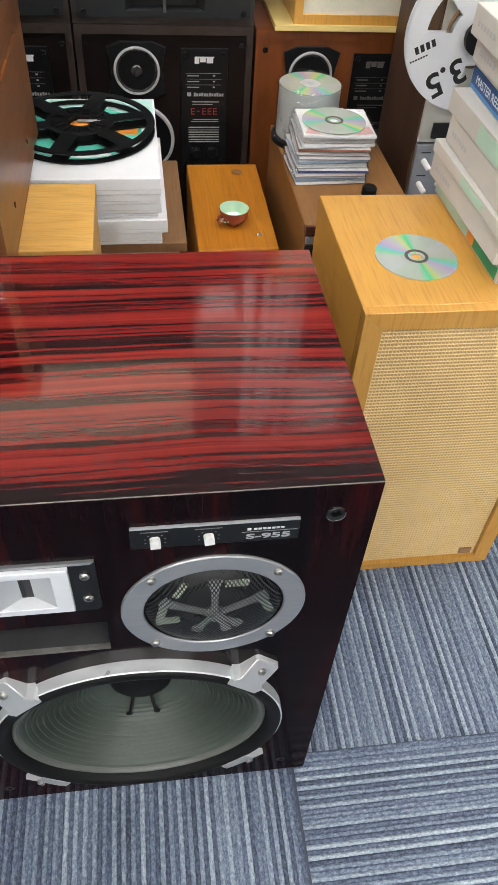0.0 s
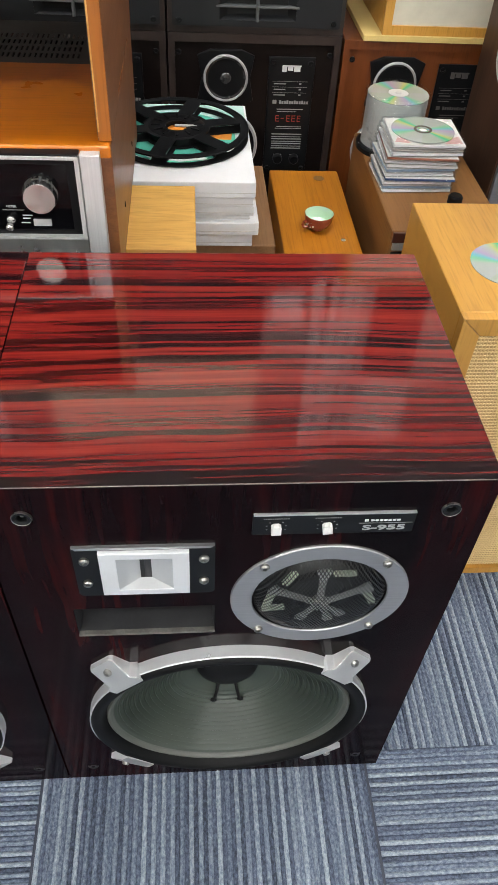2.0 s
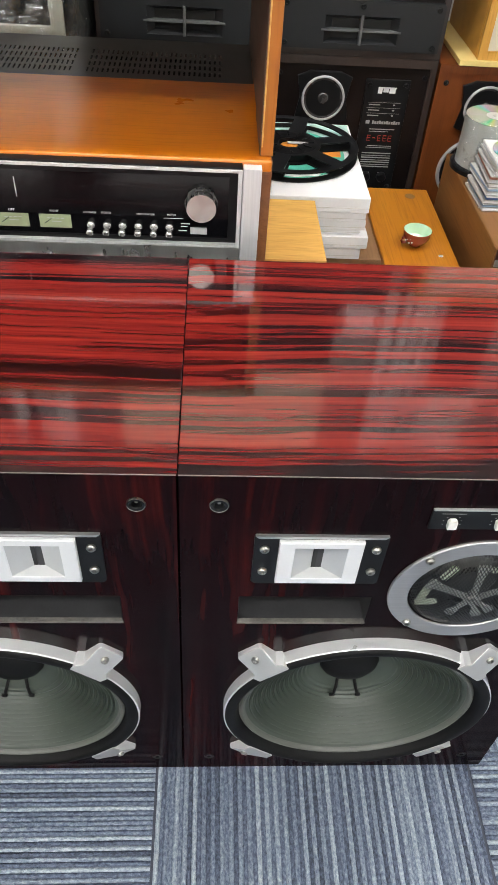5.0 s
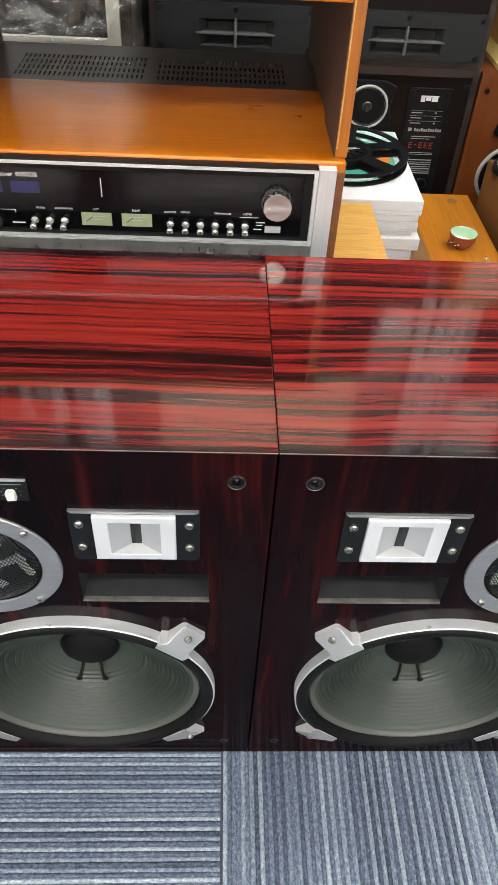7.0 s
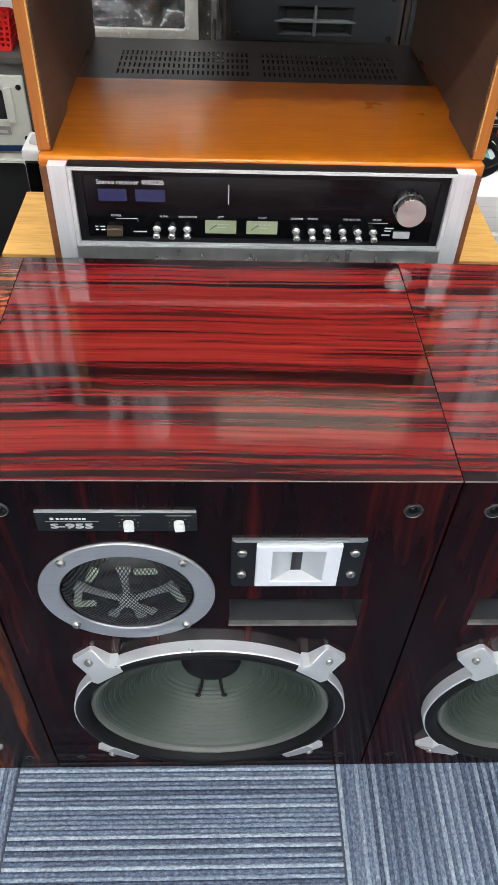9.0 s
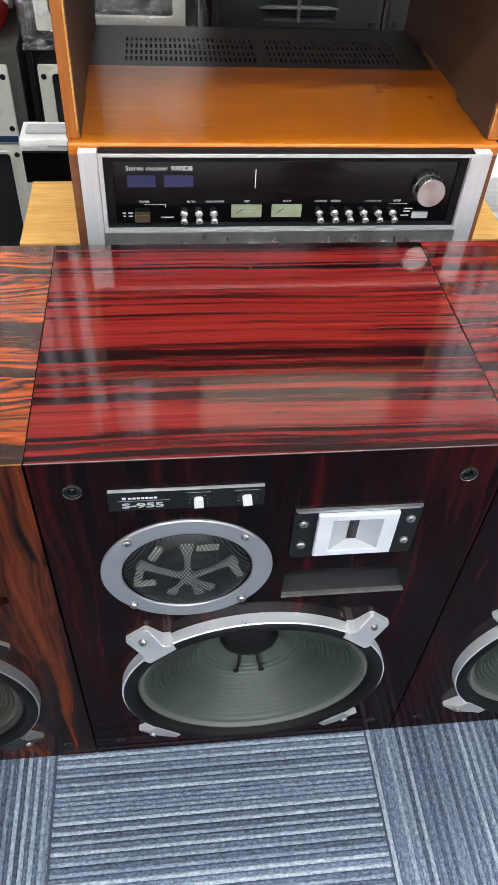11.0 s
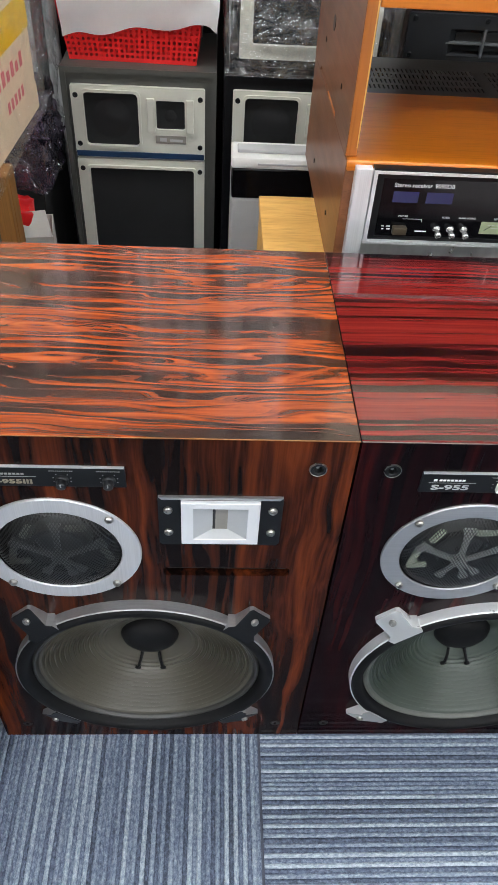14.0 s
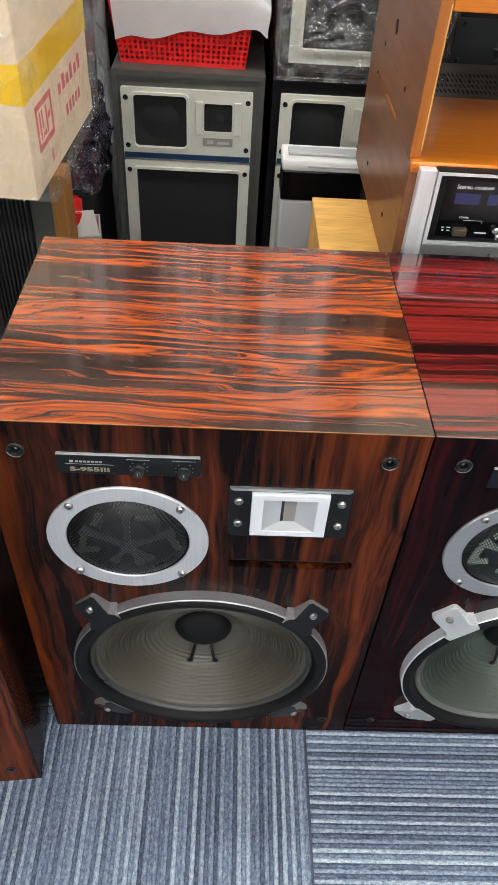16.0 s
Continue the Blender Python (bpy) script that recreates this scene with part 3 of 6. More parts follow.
part("diffuser", box(-0.588, -0.138, -0.022, 0.588, 0.138, -0.004, 0), lamp_glow, lamp, "glowing white diffuser")
for x, y in [(x, y) for y in (0.5, -1.1, -2.4, -3.6) for x in (-1.7, -0.1, 1.5)][1:]:
    copy_thing(lamp, pose(x, y, TOP))


# ---- the loudspeakers of the front row ----
def screw(r=0.0062, h=0.003):
    """A domed screw with a hexagonal socket."""
    bm = lathe([(0.0001, h * 0.35), (r * 0.42, h * 0.35), (r * 0.42, h), (r * 0.75, h), (r, h * 0.55), (r, 0), (0.0001, 0)], 14, FRONT)
    return finish(bm, "screw")


SCREW = screw(0.0052, 0.0038)
SCREW.materials.append(nickel)
SMALL = screw(0.0060, 0.0026)
SMALL.materials.append(satin)


def put_screw(parent, x, y, z, mesh=SCREW, name="screw"):
    s = part(name, mesh, None, parent)
    s.matrix_basis = pose(x, y, z)
    return s


def mid_mesh(r):
    """A domed lattice of fine diagonal wires."""
    bm = bmesh.new()
    pitch, wide = 0.0033, 0.00058
    n = int(r * 2 / pitch)
    for turn in (33, -33):
        c, s = math.cos(radians(turn)), math.sin(radians(turn))
        for k in range(-n // 2, n // 2 + 1):
            u = k * pitch
            if abs(u) >= r * 0.985:
                continue
            half = math.sqrt(r * r - u * u)
            last = None
            for j in range(15):
                w = -half + 2 * half * j / 14
                row = []
                for e in (-wide, wide):
                    x, y = (u + e) * c - w * s, (u + e) * s + w * c
                    rr = min(1, (x * x + y * y) / (r * r))
                    row.append(bm.verts.new((x, y, 0.023 * (1 - rr) ** 0.7)))
                if last:
                    bm.faces.new((last[0], last[1], row[1], row[0]))
                last = row
    return bm


MID_MESH = None


def woofer(sp, cone, edge, frame_mat, lug_mat, lug_front, deep):
    """A 36 cm driver with a cast ring, four clamping lugs, a ribbed paper cone and a dust cap."""
    cz, R = 0.2255, 0.178
    at = front(0, 0, cz) @ Matrix.Diagonal((1.030, 0.978, 1, 1))
    unit = part("woofer", lathe([(R - 0.004, -0.012), (R, -0.012), (R, 0.0145), (R - 0.0012, 0.0156), (R - 0.004, 0.0150)], 96, at, closed=True), frame_mat, sp, "cast ring of a large woofer")
    part("gasket", lathe([(R - 0.0014, 0.0100), (R - 0.0016, 0.0152), (R - 0.0032, 0.0176), (R - 0.0062, 0.0190), (R - 0.0100, 0.0193), (R - 0.0138, 0.0182), (R - 0.0168, 0.0150), (R - 0.0186, 0.0096), (R - 0.0208, 0.0046)], 80, at), rubber, unit, "black rubber gasket")
    part("surround", lathe([(R - 0.0203, 0.0044), (R - 0.0210, 0.0068), (R - 0.0232, 0.0086), (R - 0.0256, 0.0084), (R - 0.0276, 0.0062), (R - 0.0284, 0.0030), (R - 0.0298, 0.0022)], 80, at), edge, unit, "coated half-roll cone edge")
    part("cone", lathe(cone_profile(R, deep, 0.84), 96, at), cone, unit, "ribbed paper cone")
    part("dust_cap", lathe([(0.0425, -0.004), (0.0415, 0.003), (0.037, 0.010), (0.027, 0.0165), (0.014, 0.020), (0, 0.021)], 40, at @ pose(0, 0, 0.0025 - deep)), rubber, unit, "black domed dust cap")
    for sx in (-1, 1):
        wire = part("lead_wire", tube([(sx * 0.0125, deep - 0.010, cz - 0.040), (sx * 0.0145, deep - 0.018, cz - 0.047), (sx * 0.0170, deep - 0.0235, cz - 0.055), (sx * 0.0190, deep - 0.0250, cz - 0.061)], 0.0024, 8), rubber, unit, "black lead wire")
        part("lead_tag", lathe([(0.0045, 0), (0.0045, 0.002), (0.002, 0.003), (0, 0.003)], 12, front(sx * 0.0193, deep - 0.0235, cz - 0.0625)), rubber, wire)
    for a in (45, 135, 225, 315):
        m = at @ pose(0, 0, 0, 0, 0, a)
        lug = part("clamping_lug", lug_shape(m), [lug_mat, lug_front], unit, "cast clamping lug")
        b = part("bolt", SCREW, None, lug)
        b.matrix_basis = m @ pose(0.2030, 0, 0.0116, 0, 22.5, 0) @ pose(0, 0, 0, -90, 0, 0)


def lug_shape(m):
    """A block that grips the ring and slopes outwards to the baffle; its front takes the second material."""
    shape = [(0.1690, -0.023), (0.1805, -0.0245), (0.186, -0.0175), (0.2125, -0.0190), (0.2160, -0.0160), (0.2160, 0.0160), (0.2125, 0.0190), (0.186, 0.0175), (0.1805, 0.0245), (0.1690, 0.023)]
    bm = prism(shape, 0.0205, None, 0)
    for v in bm.verts:
        if v.co.z > 0.01:
            if v.co.x > 0.184:
                v.co.z = max(0.004, 0.0205 - (v.co.x - 0.182) * 0.42)
        elif v.co.x < 0.184:
            v.co.z = 0.0158 if v.co.x < 0.17 else 0.0
    bm.normal_update()
    for f in bm.faces:
        f.material_index = 1 if abs(f.normal.z) > 0.8 else 0
    bmesh.ops.bevel(bm, geom=[e for e in bm.edges if min(v.co.z for v in e.verts) > 0.003], offset=0.0006, segments=1, affect="EDGES", profile=0.5, material=1)
    bm.transform(m)
    return bm


def cone_profile(R, deep, ribs):
    prof = []
    r0, r1 = R - 0.0295, 0.040
    for k in range(0, 381):
        f = k / 380
        h = 0.0025 - deep * f ** 0.95
        fade = min(1.0, max(0.0, (f - 0.02) / 0.04)) * min(1.0, max(0.0, (ribs - f) / 0.32))
        h += 0.0025 * fade * math.sin(2 * math.pi * f / 0.0590)
        prof.append((r0 - f * (r0 - r1), h))
    return prof


def midrange(sp, x, z, ring_mat, pad, arm):
    """A midrange unit: flat ring, bulging mesh, and behind it a phase plug on three arms."""
    at = front(x, 0, z) @ Matrix.Diagonal((1, 0.965, 1, 1))
    R, r = 0.0965, 0.0732
    unit = part("midrange", lathe([(r, -0.004), (r, 0.002), (r + 0.001, 0.0032), (R - 0.001, 0.0032), (R, 0.002), (R, -0.002)], 80, at), ring_mat, sp, "brushed aluminium midrange ring")
    part("bowl", lathe([(r, 0.001), (r - 0.003, -0.008), (0.058, -0.020), (0.037, -0.022)], 48, at), black, unit, "black midrange bowl")
    part("dome", lathe([(0.037, -0.022), (0.030, -0.012), (0.020, -0.006), (0, -0.003)], 32, at), port_grey, unit, "dark grey soft dome")
    for a in (90, 153, 27):
        part("spider_arm", prism([(0.006, -0.0034), (0.038, -0.0036), (0.050, -0.0052), (0.058, -0.0080), (0.061, -0.0070), (0.061, 0.0070), (0.058, 0.0080), (0.050, 0.0052), (0.038, 0.0036), (0.006, 0.0034)], 0.004, at @ pose(0, -0.008, 0.004, 0, 0, a) @ pose(0, 0, 0, 0, 3, 0), 0.0008), arm, unit, "silver spider arm")
    for a in (238, 292, 318):
        part("petal", prism([(0.008, -0.0026), (0.024, -0.0030), (0.033, -0.0062), (0.038, -0.0050), (0.038, 0.0050), (0.033, 0.0062), (0.024, 0.0030), (0.008, 0.0026)], 0.003, at @ pose(0, -0.008, 0.004, 0, 0, a), 0.0006), arm, unit, "silver petal")
    part("hub", lathe([(0.0095, 0.000), (0.0095, 0.008), (0.007, 0.0105), (0, 0.011)], 24, at @ pose(0, -0.008, 0)), arm, unit)
    part("hub_ring", lathe([(0.0300, -0.006), (0.0300, 0.0005), (0.0355, 0.0005), (0.0355, -0.006)], 40, at @ pose(0, 0.004, 0)), satin, unit, "black inner ring")
    for a, d, turn in ((62, 0.048, 2), (134, 0.050, 66), (186, 0.055, 78), (354, 0.056, -66), (205, 0.054, 6)):
        part("pad", prism(rect(-0.0125, -0.0042, 0.0125, 0.0042, 0.002), 0.0030, at @ pose(d * math.cos(radians(a)), d * math.sin(radians(a)), -0.001, 0, 0, turn)), pad, unit, "pale reflector pad")
    grid = mid_mesh(r - 0.0016)
    grid.transform(at @ pose(0, 0, -0.001))
    part("mesh_grille", grid, mesh_metal, unit, "fine dark wire mesh")
    for a in (45, 135, 225, 315):
        put_screw(unit, x + 0.0895 * math.cos(radians(a)), -0.0032, z + 0.0864 * math.sin(radians(a)), name="bolt")


def ribbon_tweeter(sp, x, plate_mat, mouth):
    z0, z1 = 0.524, 0.603
    zc = (z0 + z1) / 2
    unit = part("tweeter", plate([(-0.0695, 0.0), (-0.067, 0.003), (0.067, 0.003), (0.0695, 0.0), (0.0695, -0.076), (0.066, -0.080), (-0.066, -0.080), (-0.0695, -0.076)], [rect(-0.043, -0.0725, 0.043, -0.0025)], 0.0032, front(x, 0, z1 - 0.003)), satin, sp, "black tweeter mounting plate")
    part("top_edge", prism([(-0.0690, 0.0032), (0.0690, 0.0032), (0.065, -0.0006), (-0.065, -0.0006)], 0.0036, front(x, 0, z1 - 0.003), 0), plate_mat, unit, "bright bevelled edge")
    horn = bmesh.new()
    slot = 0.0052 if mouth < 0.03 else 0.0082
    loops = [(0.0, rect(-0.0440, -0.0358, 0.0440, 0.0358)), (0.0072, rect(-0.0440, -0.0358, 0.0440, 0.0358)), (0.0080, rect(-0.0432, -0.0350, 0.0432, 0.0350)), (0.0080, rect(-mouth, -0.0270, mouth, 0.0270)), (0.0074, rect(-mouth + 0.0006, -0.0264, mouth - 0.0006, 0.0264)), (-0.0040, rect(-slot, -0.0215, slot, 0.0215))]
    rings = [[horn.verts.new((a, b, h)) for a, b in loop] for h, loop in loops]
    for a, b in zip(rings, rings[1:]):
        for k in range(4):
            f = horn.faces.new((a[k], a[(k + 1) % 4], b[(k + 1) % 4], b[k]))
            f.material_index = 1 if a is rings[4] else 0
    horn.transform(front(x, 0, zc - 0.001))
    part("horn", horn, [white_alu, horn_grey], unit, "white aluminium horn with a flared mouth")
    part("ribbon", prism(rect(-0.0095, -0.0215, 0.0095, 0.0215), 0.0012, front(x, 0.0050, zc - 0.001)), port_grey if mouth < 0.03 else label_grey, unit, "thin metal ribbon")
    part("slot_mask", prism(rect(-slot - 0.0004, -0.0203, -0.0010 if mouth < 0.03 else -0.0055, 0.0203), 0.0008, front(x, 0.0037, zc - 0.001)), ink, unit)
    for sx in (-0.0585, 0.0585):
        for dz in (-0.019, 0.019):
            put_screw(unit, x + sx, -0.0032, zc + dz, name="bolt")


def control_plate(sp, x0, x1, model, mirrored, white):
    z0, z1 = 0.6175, 0.6475
    unit = part("control_plate", box(x0, -0.0028, z0, x1, 0.0, z1, 0.0005), satin, sp, "black control plate with white lettering")
    part("top_edge", box(x0 + 0.0005, -0.0034, z1 - 0.0012, x1 - 0.0005, -0.0002, z1 + 0.0005, 0.0003), bright_alu, unit, "bright bevelled edge")
    u0 = x0 + 0.017 if not mirrored else x1 - 0.072
    m = front(0, -0.0028, 0)
    for k in range(2):
        kx = u0 + 0.0055 + k * 0.049
        if white:
            knob = part("level_knob", prism([(-0.0055, -0.009), (0.0055, -0.009), (0.0055, 0.003), (0.003, 0.0055), (-0.003, 0.0055), (-0.0055, 0.003)], 0.0062, front(kx, -0.0028, z0 + 0.0125) @ Matrix.Scale(0.86, 4) @ pose(0, 0, 0, 0, 0, 2 if k == 0 else 7), 0.001), white_plastic, unit, "white level knob")
        else:
            knob = part("level_knob", lathe([(0.0070, 0), (0.0070, 0.003), (0.0056, 0.0045), (0.0052, 0.0105), (0.0044, 0.0115), (0, 0.0115)], 20, front(kx, -0.0028, z0 + 0.011)), port_black, unit, "round black level knob")
            part("pointer", box(kx - 0.0006, -0.0148, z0 + 0.0115, kx + 0.0006, -0.0140, z0 + 0.0155, 0), dim_ink, knob, "pale pointer line")
        ticks = [(kx - 0.0125 + j * 0.0021, z1 - 0.0062, 0.0015, 0.0009) for j in range(12)]
        ticks += [(kx + 0.0095 * math.cos(radians(a)) - 0.0006, z0 + 0.011 + 0.0095 * math.sin(radians(a)), 0.0014, 0.0007) for a in (-20, 15, 50, 130, 165, 200)]
        part("scale_marks", bars(ticks, m), dim_ink, unit, "small white scale marks")
    tx = x1 - 0.050 if not mirrored else x0 + 0.013
    part("brand_mark", bars([(tx + 0.001, z1 - 0.0125, 0.0036, 0.0034)] + [(tx + 0.0070 + j * 0.0042, z1 - 0.0122, 0.0032, 0.0026) for j in range(7)], m), white_ink if white else dim_ink, unit, "small white brand mark")
    part("rule", bars([(tx - 0.004, z1 - 0.0152, 0.052, 0.0005)], m), dim_ink, unit)
    part("model_lettering", words(model, 0.0102 if white else 0.0086, front(tx, -0.0029, z0 + 0.0045), stretch=1.82 if white else 1.66, bold=0.0003), model_ink if white else bronze_ink, unit, "pale model lettering")


def socket_insert(sp, x, z):
    if z < 0.1:
        part("grille_socket", lathe([(0.004, -0.004), (0.004, 0.0008), (0.0085, 0.0012), (0.0095, 0.0), (0.0095, -0.002)], 24, front(x, 0, z) @ Matrix.Scale(0.8, 4)), satin, sp, "small dark grille socket")
        part("core", lathe([(0.0041, -0.003), (0, -0.003)], 12, front(x, 0, z) @ Matrix.Scale(0.8, 4)), rubber, sp)
        return
    ring = part("grille_socket", lathe([(0.0062, -0.010), (0.0062, 0.001), (0.0075, 0.0026), (0.0105, 0.0026), (0.0118, 0.0012), (0.0118, -0.002)], 28, front(x, 0, z) @ Matrix.Scale(0.8, 4)), satin, sp, "round grille socket with a metal rim")
    part("rim", lathe([(0.0108, 0.0026), (0.0113, 0.0030), (0.0120, 0.0012), (0.0120, -0.001)], 28, front(x, 0, z) @ Matrix.Scale(0.8, 4)), nickel, ring)
    part("core", lathe([(0.0063, -0.0085), (0, -0.0085)], 16, front(x, 0, z) @ Matrix.Scale(0.8, 4)), rubber, ring)
    part("pin", rod((x, 0.006, z), (x, 0.002, z), 0.0018, 10), nickel, ring)


def monitor_speaker(label, at, mirrored, red, turn=0):
    """A large three-way loudspeaker; mirrored: the midrange sits towards -x."""
    s = -1 if mirrored else 1
    sp = thing("loudspeaker", label, "loudspeaker", at, turn, group="loudspeakers of the front row")
    top_m, front_m = (red_top, red_shaded) if red else (ora_top, ora_shaded)
    w = W / 2 - 0.0004
    # cabinet: shell with a front that has real openings
    shell = bmesh.new()
    box(-w, -0.0004, 0.0, w, D, H, 0.0007, 2, shell)
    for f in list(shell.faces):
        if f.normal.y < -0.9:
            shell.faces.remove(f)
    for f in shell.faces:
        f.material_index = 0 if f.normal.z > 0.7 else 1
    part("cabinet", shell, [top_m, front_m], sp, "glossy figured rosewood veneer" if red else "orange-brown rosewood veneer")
    tx = -s * 0.093 if red else -s * 0.098
    holes = [rect(tx - 0.034, 0.5345, tx + 0.034, 0.5905), circle(0, 0.2255, 0.168, 72), circle(s * 0.09, 0.503, 0.0735, 48)]
    if red:
        px0, px1, pz0, pz1 = sorted((-s * 0.174, -s * 0.022)) + [0.436, 0.489]
        holes.append(rect(px0, pz0, px1, pz1, 0.002, 2))
    else:
        px0, px1, pz0, pz1 = sorted((-s * 0.031, -s * 0.186)) + [0.4535, 0.4705]
        holes.append(rect(px0, pz0, px1, pz1, 0.0068, 5))
    holes += [circle(x, z, 0.0082, 14) for x in (-0.200, 0.200) for z in (0.648, 0.042)]
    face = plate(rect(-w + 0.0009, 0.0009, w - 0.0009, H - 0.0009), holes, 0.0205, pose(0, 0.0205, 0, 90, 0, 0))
    part("baffle", face, front_m, sp, "figured front baffle in shaded veneer colours")
    part("front_edge", box(-w + 0.0005, -0.0008, H - 0.0007, w - 0.0005, 0.0003, H + 0.0002, 0.0002), pale_edge if red else post_wood, sp, "thin front edge strip")
    # port
    if red:
        duct = bmesh.new()
        loops = [(0.0, rect(px0 + 0.0005, pz0 + 0.0005, px1 - 0.0005, pz1 - 0.0005)), (0.012, rect(px0 + 0.002, pz0 + 0.002, px1 - 0.002, pz1 - 0.002)), (0.105, rect(px0 + 0.003, pz0 + 0.004, px1 - 0.003, pz1 - 0.002))]
        rings = [[duct.verts.new((x, y, z)) for x, z in loop] for y, loop in loops]
        for a, b in zip(rings, rings[1:]):
            for k in range(4):
                duct.faces.new((a[k], a[(k + 1) % 4], b[(k + 1) % 4], b[k]))
        duct.faces.new(rings[-1])
        port = part("port", duct, port_grey, sp, "deep black bass port")
        part("lip", box(px0, -0.0014, pz0 - 0.003, px1, 0.006, pz0 + 0.001, 0.0006), dusty, port, "dusty lower lip")
    else:
        part("port", box(px0 - 0.002, 0.011, pz0 - 0.002, px1 + 0.002, 0.06, pz1 + 0.002, 0), foam_ribs, sp, "narrow slot port with black foam")
    woofer(sp, cone_green if red else cone_olive, edge_grey if red else edge_olive, silver if red else ring_alu, silver if red else ring_alu, lug_shaded if red else satin, 0.066 if red else 0.058)
    midrange(sp, s * 0.09, 0.503, ring_alu if red else bright_alu, pad_green if red else pad_dull, phase_silver if red else arm_grey)
    ribbon_tweeter(sp, tx, ring_alu, 0.0280 if red else 0.0310)
    x0, x1 = sorted((s * 0.011, s * 0.167)) if red else sorted((s * 0.004, s * 0.158))
    control_plate(sp, x0, x1, "S-955" if red else "S-955III", mirrored, red)
    for x in (-0.200, 0.200):
        for z in (0.648, 0.042):
            socket_insert(sp, x, z)
    return sp


monitor_speaker("glossy red rosewood loudspeaker with large silver-ringed woofer", (0.24, 0, 0), False, True)
monitor_speaker("glossy red rosewood loudspeaker beside its mirrored twin", (-0.24, 0, 0), True, True)
orange_sp = monitor_speaker("orange-brown rosewood loudspeaker with olive ribbed cone", (-0.72, 0, 0), True, False)
left_sp = monitor_speaker("orange-brown rosewood loudspeaker standing forward of the row", (-1.2067, -0.113, 0), False, False, 6)


# ---- receiver and empty wooden case ----
def receiver():
    x0, x1, y0, y1, z0, z1 = -0.457, 0.104, 0.418, 0.872, 0.622, 0.806
    r = thing("stereo_receiver", "silver-faced stereo receiver in a cherry wood case", "receiver", ((x0 + x1) / 2, y0 + 0.022, 0.6095))
    cx = (x0 + x1) / 2
    w, d, h = (x1 - x0) / 2, y1 - y0, z1 - z0
    part("side_panel", box(-w, 0, 0, -w + 0.016, d, h, 0.002), brown_side, r, "cherry wood side panel")
    part("side_panel", box(w - 0.016, 0, 0, w, d, h, 0.002), brown_side, r, "cherry wood side panel")
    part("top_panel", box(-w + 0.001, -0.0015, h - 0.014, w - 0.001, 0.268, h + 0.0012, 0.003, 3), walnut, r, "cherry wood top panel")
    for sx in (-1, 1):
        for hy, hz in ((0.115, 0.05), (0.312, 0.05)):
            part("screw_hole", lathe([(0.004, 0), (0.004, 0.001), (0, 0.001)], 14, pose(sx * (w + 0.0001), hy, hz, 0, sx * 90, 0)), cavity, r)
    # vent plate with rows of slots
    vx0, vx1, vy0, vy1 = -w + 0.016, w - 0.016, 0.262, d - 0.004
    holes = []
    for g0, g1 in ((-0.212, -0.014), (0.012, 0.214)):
        n = 27
        for k in range(n):
            for j in range(4):
                hx = g0 + (g1 - g0) * k / (n - 1)
                hy = 0.288 + j * 0.028
                holes.append(rect(hx - 0.0017, hy, hx + 0.0017, hy + 0.018))
    part("vent_plate", plate(rect(vx0, vy0, vx1, vy1), holes, 0.0015, pose(0, 0, h - 0.0005)), vent_metal, r, "dark slotted ventilation plate")
    part("chassis", box(-w + 0.018, 0.03, 0.004, w - 0.018, d - 0.01, h - 0.03, 0), cavity, r)
    # front
    fz = lambda z: z - z0
    fy = 0.403 - y0
    for a, b in ((-0.444, -0.4205), (0.067, 0.0905)):
        part("end_panel", box(a - cx, fy, 0.004, b - cx, 0.012, fz(0.8020), 0.001), frame_alu, r, "brushed aluminium end panel")
    a, b, c, e = -0.4195 - cx, 0.066 - cx, fz(0.694), fz(0.8012)
    part("window_frame", plate(rect(a, c, b, e), [rect(a + 0.005, c + 0.0040, b - 0.005, e - 0.0034)], 0.0118, front(0, fy + 0.008, 0)), frame_alu, r, "bright window frame")
    part("inner_frame", plate(rect(a + 0.005, c + 0.0040, b - 0.005, e - 0.0034), [rect(a + 0.016, c + 0.009, b - 0.016, e - 0.012)], 0.006, front(0, fy + 0.009, 0)), black, r, "black inner frame")
    panel = part("dial_window", box(a + 0.005, fy + 0.006, c + 0.004, b - 0.005, fy + 0.010, e - 0.003, 0), smoke, r, "dark dial window")
    # Black box put in for the shade between window frame and wood top.
    part("brow", box(a, fy - 0.001, e, b, 0.012, fz(0.8035), 0.0005), black, r, "black strip standing in for shade under the wood top")
    strip = part("lower_panel", prism([(0, 0), (0.012, 0.004), (0.012, fz(0.693)), (0.004, fz(0.693))], 0.530 - 0.043, Matrix.Translation((0, fy + 0.0, 0.0)) @ pose(b, 0.010, 0, 90, 0, -90), 0), dark_chrome, r, "polished lower control panel")
    face = front(0, fy + 0.006, 0)
    for bx, bw in ((-0.386, 0.036), (-0.339, 0.038)):
        part("blue_window", prism(rect(bx - cx, fz(0.754), bx + bw - cx, fz(0.770)), 0.0006, face), dial_blue, panel, "dim blue display window")
    for vx in (-0.2505, -0.196):
        vu = part("level_meter", prism(rect(vx - cx, fz(0.7105), vx + 0.041 - cx, fz(0.729)), 0.0008, face), meter_face, panel, "pale green level meter")
        part("needle", bars([(vx + 0.006 - cx + k * 0.0012, fz(0.716) + k * 0.0009, 0.0014, 0.0009) for k in range(8)], front(0, fy + 0.0052, 0)), ink, vu)
        part("meter_scale", bars([(vx + 0.010 - cx + k * 0.006, fz(0.7235), 0.004, 0.0009) for k in range(4)] + [(vx + 0.016 - cx, fz(0.719), 0.012, 0.0008)], front(0, fy + 0.0052, 0)), grey_plastic, vu)
